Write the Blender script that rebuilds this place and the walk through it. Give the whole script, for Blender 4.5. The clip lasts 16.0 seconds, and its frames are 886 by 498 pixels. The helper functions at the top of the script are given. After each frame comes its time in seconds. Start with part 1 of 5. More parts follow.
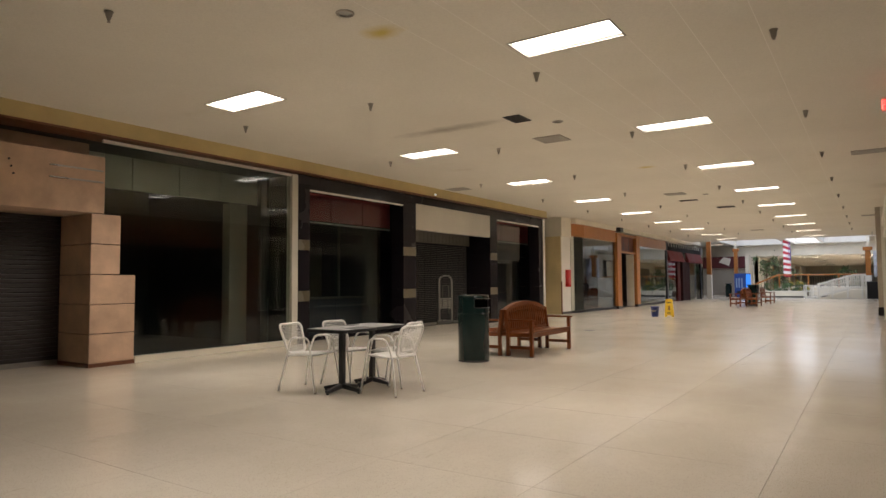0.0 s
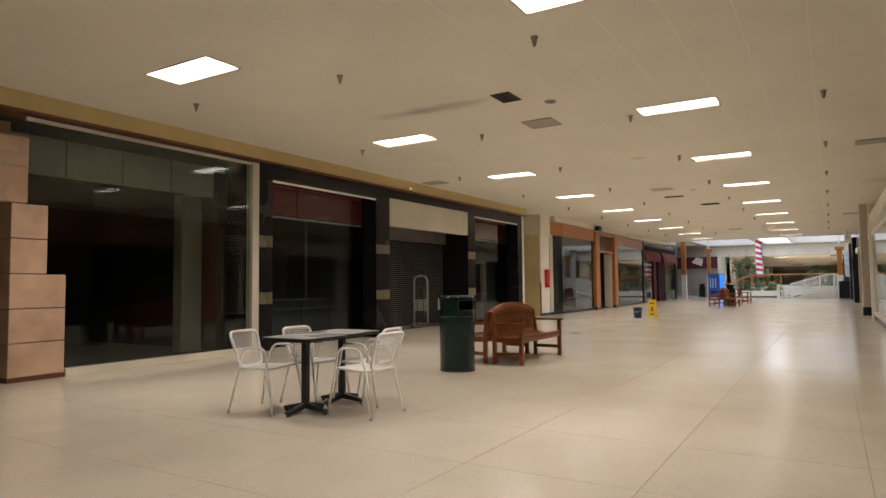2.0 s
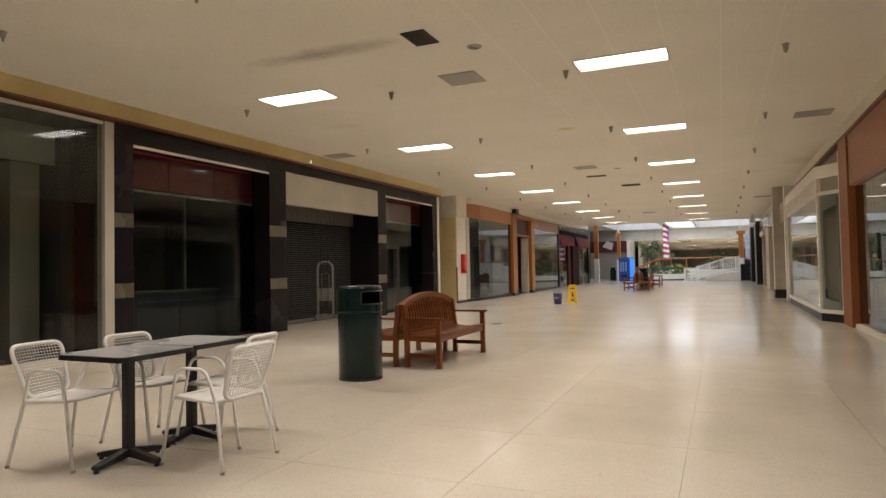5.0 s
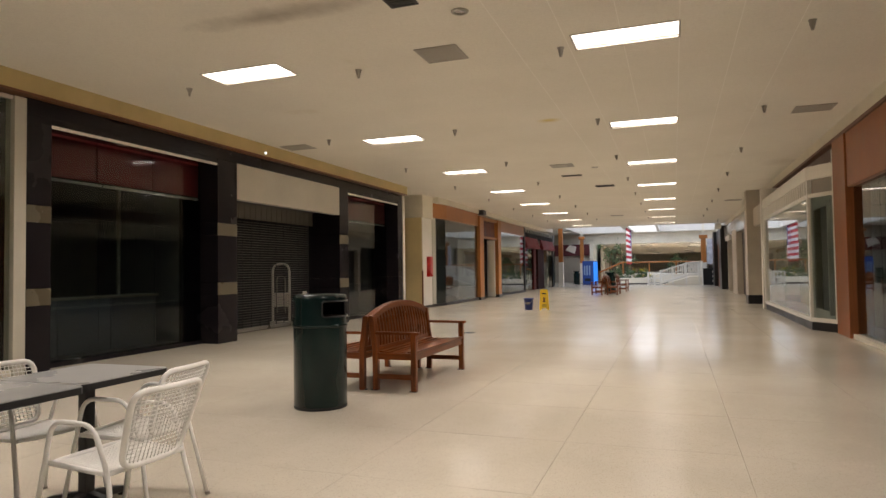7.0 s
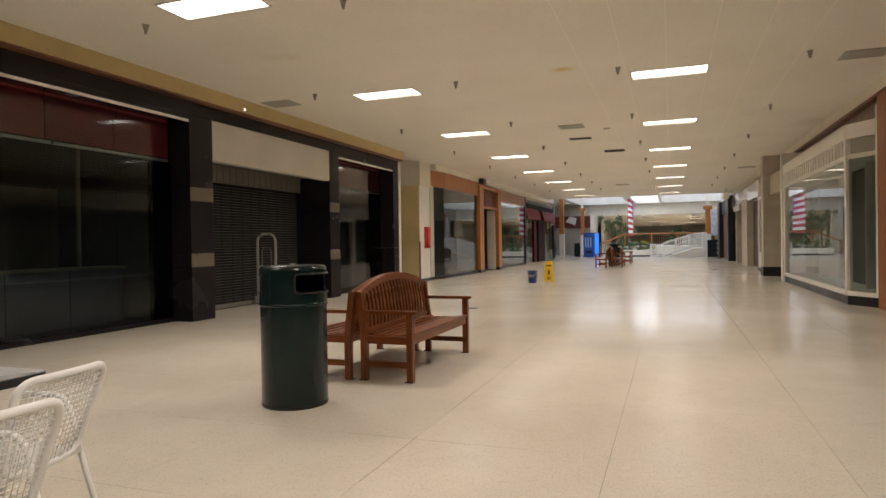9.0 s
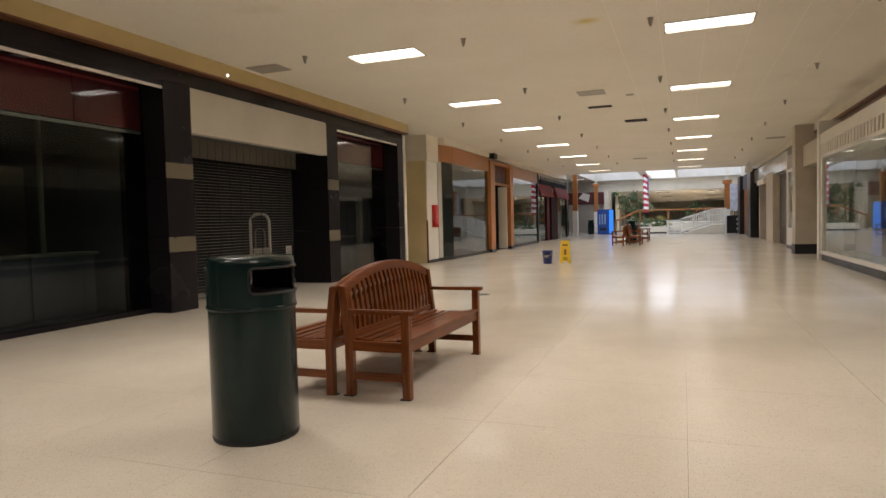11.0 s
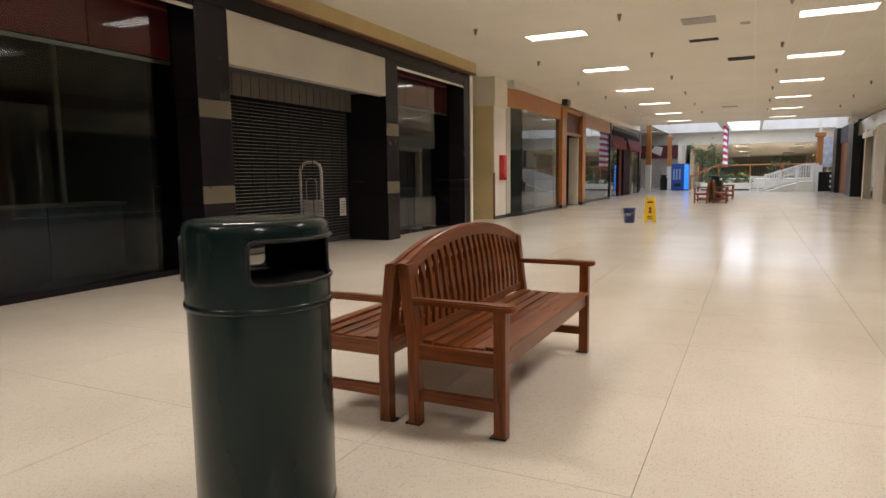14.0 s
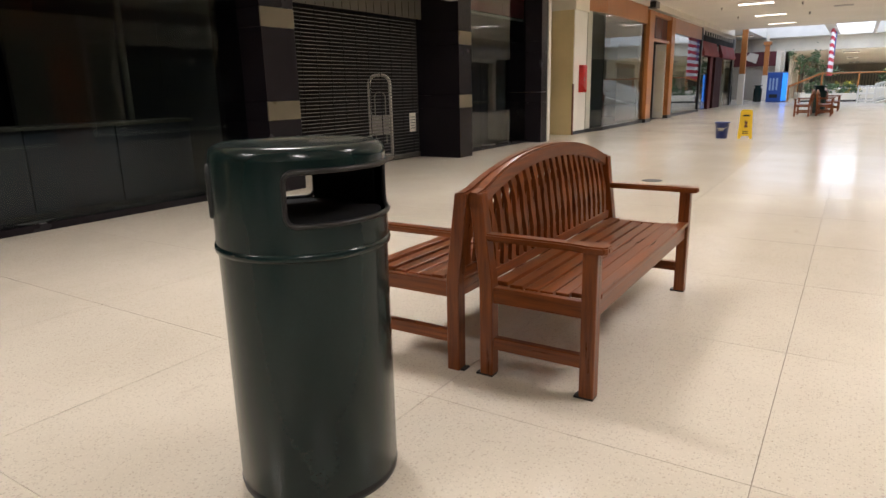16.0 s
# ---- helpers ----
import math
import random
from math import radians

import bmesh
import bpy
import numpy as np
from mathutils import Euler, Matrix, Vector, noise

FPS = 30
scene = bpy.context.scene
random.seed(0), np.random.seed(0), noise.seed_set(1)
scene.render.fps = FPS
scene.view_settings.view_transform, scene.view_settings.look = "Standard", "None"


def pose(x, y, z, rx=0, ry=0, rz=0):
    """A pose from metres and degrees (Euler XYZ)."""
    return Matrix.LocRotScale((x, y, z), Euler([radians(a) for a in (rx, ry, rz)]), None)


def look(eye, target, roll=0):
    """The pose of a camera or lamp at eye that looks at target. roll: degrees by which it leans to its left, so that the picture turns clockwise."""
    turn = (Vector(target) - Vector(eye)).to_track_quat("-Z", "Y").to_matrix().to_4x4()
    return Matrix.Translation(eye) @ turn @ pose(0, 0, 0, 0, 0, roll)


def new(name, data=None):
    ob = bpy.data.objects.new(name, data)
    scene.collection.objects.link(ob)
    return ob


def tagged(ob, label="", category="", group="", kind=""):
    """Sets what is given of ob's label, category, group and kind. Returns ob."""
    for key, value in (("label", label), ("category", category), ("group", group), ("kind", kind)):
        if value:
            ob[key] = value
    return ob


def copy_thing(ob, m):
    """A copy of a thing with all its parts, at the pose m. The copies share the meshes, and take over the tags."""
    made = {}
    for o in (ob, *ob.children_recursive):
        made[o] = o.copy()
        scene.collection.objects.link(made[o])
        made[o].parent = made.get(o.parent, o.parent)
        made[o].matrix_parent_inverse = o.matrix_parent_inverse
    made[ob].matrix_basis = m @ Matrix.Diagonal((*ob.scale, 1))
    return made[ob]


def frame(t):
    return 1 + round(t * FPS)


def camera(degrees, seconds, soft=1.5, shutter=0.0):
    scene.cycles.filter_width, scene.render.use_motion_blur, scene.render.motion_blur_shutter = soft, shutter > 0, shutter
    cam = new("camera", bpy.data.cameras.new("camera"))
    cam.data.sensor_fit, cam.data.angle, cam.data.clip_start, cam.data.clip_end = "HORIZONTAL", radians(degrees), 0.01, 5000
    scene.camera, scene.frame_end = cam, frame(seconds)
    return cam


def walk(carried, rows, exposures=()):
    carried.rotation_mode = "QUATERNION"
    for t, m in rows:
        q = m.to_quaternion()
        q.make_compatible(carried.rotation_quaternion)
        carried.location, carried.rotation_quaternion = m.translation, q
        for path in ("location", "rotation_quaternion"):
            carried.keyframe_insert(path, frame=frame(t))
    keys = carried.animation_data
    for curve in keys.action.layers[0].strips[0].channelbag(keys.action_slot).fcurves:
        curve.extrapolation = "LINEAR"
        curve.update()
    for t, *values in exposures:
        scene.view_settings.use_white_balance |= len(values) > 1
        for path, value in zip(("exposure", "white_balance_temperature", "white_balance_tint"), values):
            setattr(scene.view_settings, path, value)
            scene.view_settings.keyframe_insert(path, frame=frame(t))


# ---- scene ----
cam = camera(69.8, 16.0)
PATH = [
    (0, (0.172, 0.669, 1.275), (-0.945, 2.325, 1.382), -0.4),
    (0.5, (0.008, 0.924, 1.247), (-1.086, 2.595, 1.354), -0.6),
    (1, (-0.147, 1.206, 1.288), (-1.245, 2.874, 1.393), -0.6),
    (1.5, (-0.413, 1.396, 1.261), (-1.505, 3.068, 1.37), -0.5),
    (2, (-0.6, 1.586, 1.246), (-1.639, 3.291, 1.357), -0.6),
    (2.5, (-0.728, 1.891, 1.25), (-1.763, 3.599, 1.353), -0.8),
    (3, (-0.889, 2.124, 1.24), (-1.928, 3.831, 1.33), -0.8),
    (3.5, (-1.059, 2.379, 1.263), (-2.042, 4.119, 1.346), -0.7),
    (4, (-1.156, 2.686, 1.234), (-2.058, 4.47, 1.309), -0.9),
    (6.3, (-1.798, 3.86, 1.295), (-2.564, 5.706, 1.358), -1.0),
    (6.5, (-1.869, 3.985, 1.269), (-2.635, 5.831, 1.338), -0.9),
    (7, (-2.033, 4.229, 1.294), (-2.716, 6.107, 1.361), -0.8),
    (7.5, (-2.128, 4.546, 1.258), (-2.801, 6.429, 1.317), -1.0),
    (8, (-2.219, 4.835, 1.28), (-2.896, 6.717, 1.32), -1.1),
    (8.5, (-2.401, 5.097, 1.273), (-3.082, 6.978, 1.296), -0.8),
    (9, (-2.49, 5.35, 1.231), (-3.166, 7.232, 1.213), -0.9),
    (11.3, (-2.935, 6.671, 1.255), (-3.651, 8.537, 1.164), -1.3),
    (11.5, (-3.006, 6.8, 1.246), (-3.73, 8.662, 1.149), -0.9),
    (12, (-3.195, 7.034, 1.245), (-3.931, 8.89, 1.13), -0.6),
    (12.5, (-3.292, 7.236, 1.241), (-4.032, 9.09, 1.106), -0.7),
    (13, (-3.349, 7.543, 1.24), (-4.132, 9.377, 1.085), -1.0),
    (13.5, (-3.476, 7.706, 1.23), (-4.328, 9.505, 1.033), -0.7),
    (14, (-3.659, 7.856, 1.223), (-4.53, 9.642, 0.994), -0.7),
    (14.5, (-3.739, 8.023, 1.214), (-4.628, 9.788, 0.91), -0.9),
    (15, (-3.781, 8.19, 1.208), (-4.8, 9.875, 0.856), -1.2),
    (15.5, (-3.841, 8.249, 1.213), (-4.888, 9.89, 0.752), -1.3),
    (16, (-3.888, 8.252, 1.215), (-4.935, 9.886, 0.73), -1.3),
]
walk(cam, [(t, look(eye, target, roll)) for t, eye, target, roll in PATH],
     exposures=((0, 0, 6500, 10), (4, 0, 6500, 10), (11.5, -0.05, 6450, 10), (12.5, -0.04, 6400, 10), (14, 0.09, 6300, 10), (16, 0.33, 6050, 10)))

# ---- world and light ----
world = bpy.data.worlds.new("world")
scene.world = world
world.use_nodes = True
wn = world.node_tree
sky = wn.nodes.new("ShaderNodeTexSky")
sky.sky_type, sky.sun_disc = "NISHITA", False
sky.sun_elevation, sky.sun_rotation = radians(48), radians(200)
wn.links.new(sky.outputs[0], wn.nodes["Background"].inputs[0])
wn.nodes["Background"].inputs[1].default_value = 0.06
sun = new("sun", bpy.data.lights.new("sun", "SUN"))
sun.data.energy, sun.data.angle, sun.data.color = 0.6, radians(12), (1, 0.97, 0.92)
sun.matrix_world = look((0, 0, 60), (18, 46, 0))
LAMP = 6.0           # glow of the lamp diffusers
BEAM = 61.0          # watts that a lamp throws downwards
SKYPOWER = 10.5      # watts for each square metre of the middle skylight
LAMP_TINT = (1.0, 0.90, 0.825)


# ---- materials ----
def shader(name):
    m = bpy.data.materials.new(name)
    m.use_nodes = True
    return m, m.node_tree, m.node_tree.nodes["Principled BSDF"]


def mixed(nt, fac, a, b, blend="MIX"):
    n = nt.nodes.new("ShaderNodeMix")
    n.data_type, n.blend_type = "RGBA", blend
    for slot, v in ((0, fac), (6, a), (7, b)):
        if isinstance(v, (int, float)):
            n.inputs[slot].default_value = v
        elif isinstance(v, tuple):
            n.inputs[slot].default_value = (*v[:3], 1)
        else:
            nt.links.new(v, n.inputs[slot])
    return n.outputs[2]


def noised(nt, scale, detail=3.0, stretch=(1, 1, 1), rough=0.55):
    geo = nt.nodes.new("ShaderNodeNewGeometry")
    mp = nt.nodes.new("ShaderNodeMapping")
    mp.inputs["Scale"].default_value = stretch
    nt.links.new(geo.outputs["Position"], mp.inputs[0])
    n = nt.nodes.new("ShaderNodeTexNoise")
    n.inputs["Scale"].default_value, n.inputs["Detail"].default_value, n.inputs["Roughness"].default_value = scale, detail, rough
    nt.links.new(mp.outputs[0], n.inputs[0])
    return n.outputs[0]


def ramped(nt, src, lo, hi, a=0.0, b=1.0):
    n = nt.nodes.new("ShaderNodeMapRange")
    for k, v in ((1, lo), (2, hi), (3, a), (4, b)):
        n.inputs[k].default_value = v
    nt.links.new(src, n.inputs[0])
    return n.outputs[0]


def bumped(nt, bsdf, src, strength=0.2, dist=0.005):
    b = nt.nodes.new("ShaderNodeBump")
    b.inputs["Strength"].default_value, b.inputs["Distance"].default_value = strength, dist
    nt.links.new(src, b.inputs["Height"])
    nt.links.new(b.outputs[0], bsdf.inputs["Normal"])


def paint(name, col, rough=0.5, metal=0.0, fine=60.0, wide=1.3, vary=0.10, bump=0.1, coat=0.0, stretch=(1, 1, 1), spec=0.5):
    """A surface of one colour with fine grain and wide, faint blotches."""
    m, nt, p = shader(name)
    f = noised(nt, fine, 3, stretch)
    w = noised(nt, wide, 4, stretch)
    dark = tuple(c * (1 - 2.0 * vary) for c in col)
    lite = tuple(min(1, c * (1 + 1.2 * vary)) for c in col)
    c1 = mixed(nt, ramped(nt, w, 0.3, 0.7), dark, lite)
    c2 = mixed(nt, ramped(nt, f, 0.35, 0.75, 0, 0.35), c1, dark)
    nt.links.new(c2, p.inputs["Base Color"])
    nt.links.new(ramped(nt, w, 0.25, 0.75, max(0.02, rough * 0.8), min(1, rough * 1.2)), p.inputs["Roughness"])
    p.inputs["Metallic"].default_value = metal
    p.inputs["Specular IOR Level"].default_value = spec
    p.inputs["Coat Weight"].default_value = coat
    p.inputs["Coat Roughness"].default_value = 0.06
    if bump:
        bumped(nt, p, f, bump, 0.003)
    return m


def wood(name, col, dark, rough=0.35, along=1):
    m, nt, p = shader(name)
    st = [28.0, 28.0, 28.0]
    st[along] = 1.6
    g = noised(nt, 1.6, 6, tuple(st), 0.65)
    w = noised(nt, 2.2, 3)
    info = nt.nodes.new("ShaderNodeObjectInfo")
    c = mixed(nt, ramped(nt, g, 0.3, 0.7), dark, col)
    c = mixed(nt, ramped(nt, w, 0.35, 0.7, 0, 0.45), c, dark)
    c = mixed(nt, ramped(nt, info.outputs["Random"], 0, 1, 0.0, 0.28), c, dark)
    nt.links.new(c, p.inputs["Base Color"])
    nt.links.new(ramped(nt, g, 0.2, 0.8, rough * 0.8, rough * 1.3), p.inputs["Roughness"])
    p.inputs["Coat Weight"].default_value, p.inputs["Coat Roughness"].default_value = 0.16, 0.15
    p.inputs["Specular IOR Level"].default_value = 0.35
    bumped(nt, p, g, 0.15, 0.002)
    return m


def terrazzo(name):
    m, nt, p = shader(name)
    geo = nt.nodes.new("ShaderNodeNewGeometry")
    w = noised(nt, 0.55, 5)
    c = mixed(nt, ramped(nt, w, 0.32, 0.7), (0.585, 0.53, 0.435), (0.69, 0.63, 0.53))
    for scale, lo, tone in ((95, 0.16, (0.80, 0.75, 0.64)), (70, 0.13, (0.30, 0.22, 0.14)), (130, 0.12, (0.12, 0.10, 0.08))):
        v = nt.nodes.new("ShaderNodeTexVoronoi")
        v.inputs["Scale"].default_value = scale
        nt.links.new(geo.outputs["Position"], v.inputs["Vector"])
        pick = nt.nodes.new("ShaderNodeSeparateColor")
        nt.links.new(v.outputs["Color"], pick.inputs[0])
        near = ramped(nt, v.outputs["Distance"], lo + 0.14, lo + 0.24, 1, 0)
        some = ramped(nt, pick.outputs[0], 0.62, 0.66)
        mul = nt.nodes.new("ShaderNodeMath")
        mul.operation = "MULTIPLY"
        nt.links.new(near, mul.inputs[0])
        nt.links.new(some, mul.inputs[1])
        half = nt.nodes.new("ShaderNodeMath")
        half.operation = "MULTIPLY"
        half.inputs[1].default_value = 0.27 if tone[0] > 0.5 else 0.30
        nt.links.new(mul.outputs[0], half.inputs[0])
        c = mixed(nt, half.outputs[0], c, tone)
    # scuffs and dull patches in the wax
    s = noised(nt, 1.7, 6, (1, 0.6, 1), 0.6)
    c = mixed(nt, ramped(nt, s, 0.45, 0.85, 0, 0.22), c, (0.40, 0.34, 0.26))
    k = noised(nt, 3.2, 6, (1, 0.3, 1), 0.7)
    c = mixed(nt, ramped(nt, k, 0.67, 0.76, 0, 0.4), c, (0.30, 0.24, 0.17))
    info = nt.nodes.new("ShaderNodeObjectInfo")
    c = mixed(nt, ramped(nt, info.outputs["Random"], 0, 1, 0, 0.05), c, (0.45, 0.40, 0.32))
    nt.links.new(c, p.inputs["Base Color"])
    nt.links.new(ramped(nt, s, 0.25, 0.75, 0.12, 0.175), p.inputs["Roughness"])
    p.inputs["Coat Weight"].default_value, p.inputs["Coat Roughness"].default_value = 0.0, 0.10
    p.inputs["Specular IOR Level"].default_value = 0.25
    return m


def glazing(name, tint=(0.8, 0.84, 0.82), gloss=0.9, ior=1.5):
    m = bpy.data.materials.new(name)
    m.use_nodes = True
    nt = m.node_tree
    nt.nodes.remove(nt.nodes["Principled BSDF"])
    tr, gl = nt.nodes.new("ShaderNodeBsdfTransparent"), nt.nodes.new("ShaderNodeBsdfGlossy")
    # clear pane: the gloss rises from the straight-on value to all at a grazing angle
    f0 = ((ior - 1) / (ior + 1)) ** 2
    lw, mx = nt.nodes.new("ShaderNodeLayerWeight"), nt.nodes.new("ShaderNodeMixShader")
    lw.inputs["Blend"].default_value = 0.5
    fifth, fr = nt.nodes.new("ShaderNodeMath"), nt.nodes.new("ShaderNodeMath")
    fifth.operation, fifth.inputs[1].default_value = "POWER", 5.0
    fr.operation = "MULTIPLY_ADD"
    fr.inputs[1].default_value, fr.inputs[2].default_value = 1 - f0, f0
    nt.links.new(lw.outputs["Facing"], fifth.inputs[0])
    nt.links.new(fifth.outputs[0], fr.inputs[0])
    tr.inputs[0].default_value = (*tint, 1)
    gl.inputs[0].default_value = (gloss, gloss, gloss, 1)
    gl.inputs["Roughness"].default_value = 0.015
    for a, b in ((fr.outputs[0], mx.inputs[0]), (tr.outputs[0], mx.inputs[1]), (gl.outputs[0], mx.inputs[2])):
        nt.links.new(a, b)
    nt.links.new(mx.outputs[0], nt.nodes["Material Output"].inputs[0])
    return m


def glowing(name, col, strength, base=(0.8, 0.8, 0.8)):
    m, nt, p = shader(name)
    p.inputs["Base Color"].default_value = (*base, 1)
    p.inputs["Emission Color"].default_value = (*col, 1)
    p.inputs["Emission Strength"].default_value = strength
    return m


def ceiling_board(name):
    """Painted lay-in boards, stained in places, with a dust plume beside the air outlet."""
    m, nt, p = shader(name)
    w = noised(nt, 0.5, 5)
    f = noised(nt, 45, 3)
    c = mixed(nt, ramped(nt, w, 0.3, 0.72), (0.745, 0.70, 0.605), (0.815, 0.77, 0.675))
    c = mixed(nt, ramped(nt, f, 0.4, 0.75, 0, 0.25), c, (0.55, 0.5, 0.42))
    st = noised(nt, 0.9, 4, (1, 1, 1))
    c = mixed(nt, ramped(nt, st, 0.66, 0.78, 0, 0.3), c, (0.52, 0.44, 0.28))
    geo = nt.nodes.new("ShaderNodeNewGeometry")
    for cx, cy, rx, ry, tone, amount in ((-5.75, 9.62, 1.35, 0.26, (0.30, 0.25, 0.19), 0.75), (-3.98, 5.73, 0.30, 0.22, (0.62, 0.46, 0.06), 0.9),
                                         (-4.05, 15.28, 0.30, 0.22, (0.62, 0.48, 0.10), 0.85), (0.55, 22.0, 0.5, 0.8, (0.35, 0.27, 0.17), 0.3)):
        mp = nt.nodes.new("ShaderNodeMapping")
        mp.inputs["Location"].default_value = (-cx / rx, -cy / ry, 0)
        mp.inputs["Scale"].default_value = (1 / rx, 1 / ry, 0)
        nt.links.new(geo.outputs["Position"], mp.inputs[0])
        ln = nt.nodes.new("ShaderNodeVectorMath")
        ln.operation = "LENGTH"
        nt.links.new(mp.outputs[0], ln.inputs[0])
        ad = nt.nodes.new("ShaderNodeMath")
        ad.operation = "MULTIPLY_ADD"
        nt.links.new(noised(nt, 3.5, 5), ad.inputs[0])
        ad.inputs[1].default_value = 0.9
        nt.links.new(ln.outputs["Value"], ad.inputs[2])
        c = mixed(nt, ramped(nt, ad.outputs[0], 0.5, 1.35, amount, 0), c, tone)
    nt.links.new(c, p.inputs["Base Color"])
    p.inputs["Roughness"].default_value = 0.75
    bumped(nt, p, f, 0.15, 0.004)
    return m


FLOOR = terrazzo("terrazzo")
JOINT = paint("floor_joint", (0.30, 0.255, 0.20), 0.5)
CEIL = ceiling_board("ceiling_board")
CREAM = paint("cream_paint", (0.78, 0.725, 0.60), 0.5, vary=0.05)
WHITE = paint("white_paint", (0.78, 0.75, 0.68), 0.4, vary=0.04)
YELLOW = paint("yellow_paint", (0.74, 0.60, 0.32), 0.5, vary=0.05)
FASCIA = paint("fascia_paint", (0.60, 0.47, 0.22), 0.5, vary=0.07)
DULLGREY = paint("pale_grey_paint", (0.50, 0.49, 0.42), 0.5, vary=0.05)
SIGNBOARD = paint("sign_board_paint", (0.56, 0.525, 0.44), 0.5, vary=0.05)
VALANCE = paint("valance_grey", (0.14, 0.125, 0.10), 0.6)
TRIM = paint("rust_trim", (0.17, 0.065, 0.03), 0.45)
ORANGE = wood("orange_wood", (0.48, 0.20, 0.058), (0.34, 0.125, 0.03), 0.4, 2)
# orange wood again, darkened for the shade on the east side
ORANGE_SHADED = wood("orange_wood_shaded", (0.36, 0.125, 0.04), (0.25, 0.08, 0.025), 0.4, 2)
GRANITE = paint("dark_granite", (0.015, 0.0125, 0.015), 0.25, fine=180, wide=1.0, vary=0.06, bump=0, spec=0.22)
BANDSTONE = paint("band_stone", (0.135, 0.115, 0.075), 0.3, fine=120, vary=0.1, bump=0.03)
SANDSTONE = paint("sandstone", (0.61, 0.415, 0.285), 0.6, fine=90, wide=2.2, vary=0.14, bump=0.25)
BARGREY = paint("bar_grey", (0.17, 0.16, 0.15), 0.45, vary=0.02, bump=0)
BLACK = paint("black_metal", (0.012, 0.012, 0.013), 0.35, bump=0.03)
MATTEBLACK = paint("matte_black", (0.012, 0.012, 0.013), 0.85, spec=0.15)
# dark colour that stands for the gloom of unlit rooms and recesses
DARK = paint("unlit_dark", (0.07, 0.07, 0.075), 0.7)
COUNTER = paint("slate_counter", (0.045, 0.052, 0.068), 0.5, vary=0.08)
# floor of the unlit rooms, its shade put into the colour
DARKFLOOR = paint("unlit_carpet", (0.014, 0.014, 0.016), 0.9, bump=0.4)
STEEL = paint("steel", (0.42, 0.41, 0.39), 0.3, 1.0, vary=0.06, bump=0.02)
ALU = paint("aluminium_rail", (0.62, 0.58, 0.52), 0.35, 0.7, vary=0.05, bump=0.02)
SLATM = paint("shutter_metal", (0.055, 0.05, 0.048), 0.4, 0.5, vary=0.1)
GLASS = glazing("shop_glass")
FRONTGLASS = glazing("dim_shop_glass", (0.75, 0.79, 0.79), ior=1.36)
SHINYGLASS = glazing("mirror_like_glass", (0.7, 0.74, 0.73), ior=1.75)
DARKGLASS = glazing("tinted_glass", (0.55, 0.6, 0.58))
REDPANEL = paint("red_panel", (0.25, 0.024, 0.026), 0.5, vary=0.08)
RED = paint("red_enamel", (0.55, 0.03, 0.025), 0.3, vary=0.05, bump=0.02)
GREEN = paint("green_enamel", (0.006, 0.018, 0.0175), 0.22, fine=140, wide=2.5, vary=0.12, bump=0.03, coat=0.22, spec=0.25)
BENCHWOOD = wood("bench_wood", (0.30, 0.084, 0.015), (0.092, 0.022, 0.005), 0.3, 1)
BENCHWOOD_Z = wood("bench_wood_upright", (0.30, 0.084, 0.015), (0.092, 0.022, 0.005), 0.3, 2)
BENCHWOOD_X = wood("bench_wood_cross", (0.30, 0.084, 0.015), (0.092, 0.022, 0.005), 0.3, 0)
CHAIRWHITE = paint("chair_enamel", (0.92, 0.905, 0.87), 0.35, vary=0.03, bump=0.04)
LAMINATE = paint("grey_laminate", (0.42, 0.42, 0.415), 0.28, fine=220, vary=0.1, bump=0.02)
VENT = paint("vent_metal", (0.36, 0.33, 0.28), 0.5, vary=0.06)
VENTDARK = paint("vent_shadow", (0.03, 0.028, 0.026), 0.7)
SIGNYELLOW = paint("sign_plastic", (0.85, 0.56, 0.02), 0.4, vary=0.04, bump=0.02)
BLUE = paint("blue_plastic", (0.015, 0.03, 0.16), 0.4, vary=0.08)
LAMPGLOW = glowing("lamp_diffuser", LAMP_TINT, LAMP)
# dimmer glow for the east row, set to balance light across the hall
LAMPGLOW_EAST = glowing("east_lamp_diffuser", LAMP_TINT, LAMP * 0.68)


# ---- building helpers ----
def thing(name, label, category, group="", at=None, kind=""):
    ob = new(name)
    ob.empty_display_size = 0.1
    if at is not None:
        ob.matrix_world = at
    return tagged(ob, label, category, group, kind)


def mesh_of(bm, name, material, smooth=False):
    me = bpy.data.meshes.new(name)
    bm.to_mesh(me)
    bm.free()
    me.materials.append(material)
    if smooth:
        for f in me.polygons:
            f.use_smooth = True
    return me


def part(name, bm, material, parent=None, label="", smooth=False, m=None):
    ob = new(name, mesh_of(bm, name, material, smooth))
    ob.parent = parent
    if m is not None:
        ob.matrix_basis = m
    return tagged(ob, label)


def setting(name, bm, material, label="", category="", smooth=False):
    return tagged(part(name, bm, material, None, label, smooth), category=category, kind="structure")


def box(x0, x1, y0, y1, z0, z1, bevel=0.0, bm=None, m=None):
    bm = bm or bmesh.new()
    r = bmesh.ops.create_cube(bm, size=1)
    t = Matrix.Translation(((x0 + x1) / 2, (y0 + y1) / 2, (z0 + z1) / 2)) @ Matrix.Diagonal((abs(x1 - x0), abs(y1 - y0), abs(z1 - z0), 1))
    bmesh.ops.transform(bm, matrix=(m @ t) if m else t, verts=r["verts"])
    if bevel:
        vs = set(r["verts"])
        es = [e for e in bm.edges if e.verts[0] in vs and e.verts[1] in vs]
        bmesh.ops.bevel(bm, geom=es, offset=bevel, segments=2, affect="EDGES", profile=0.6)
    return bm


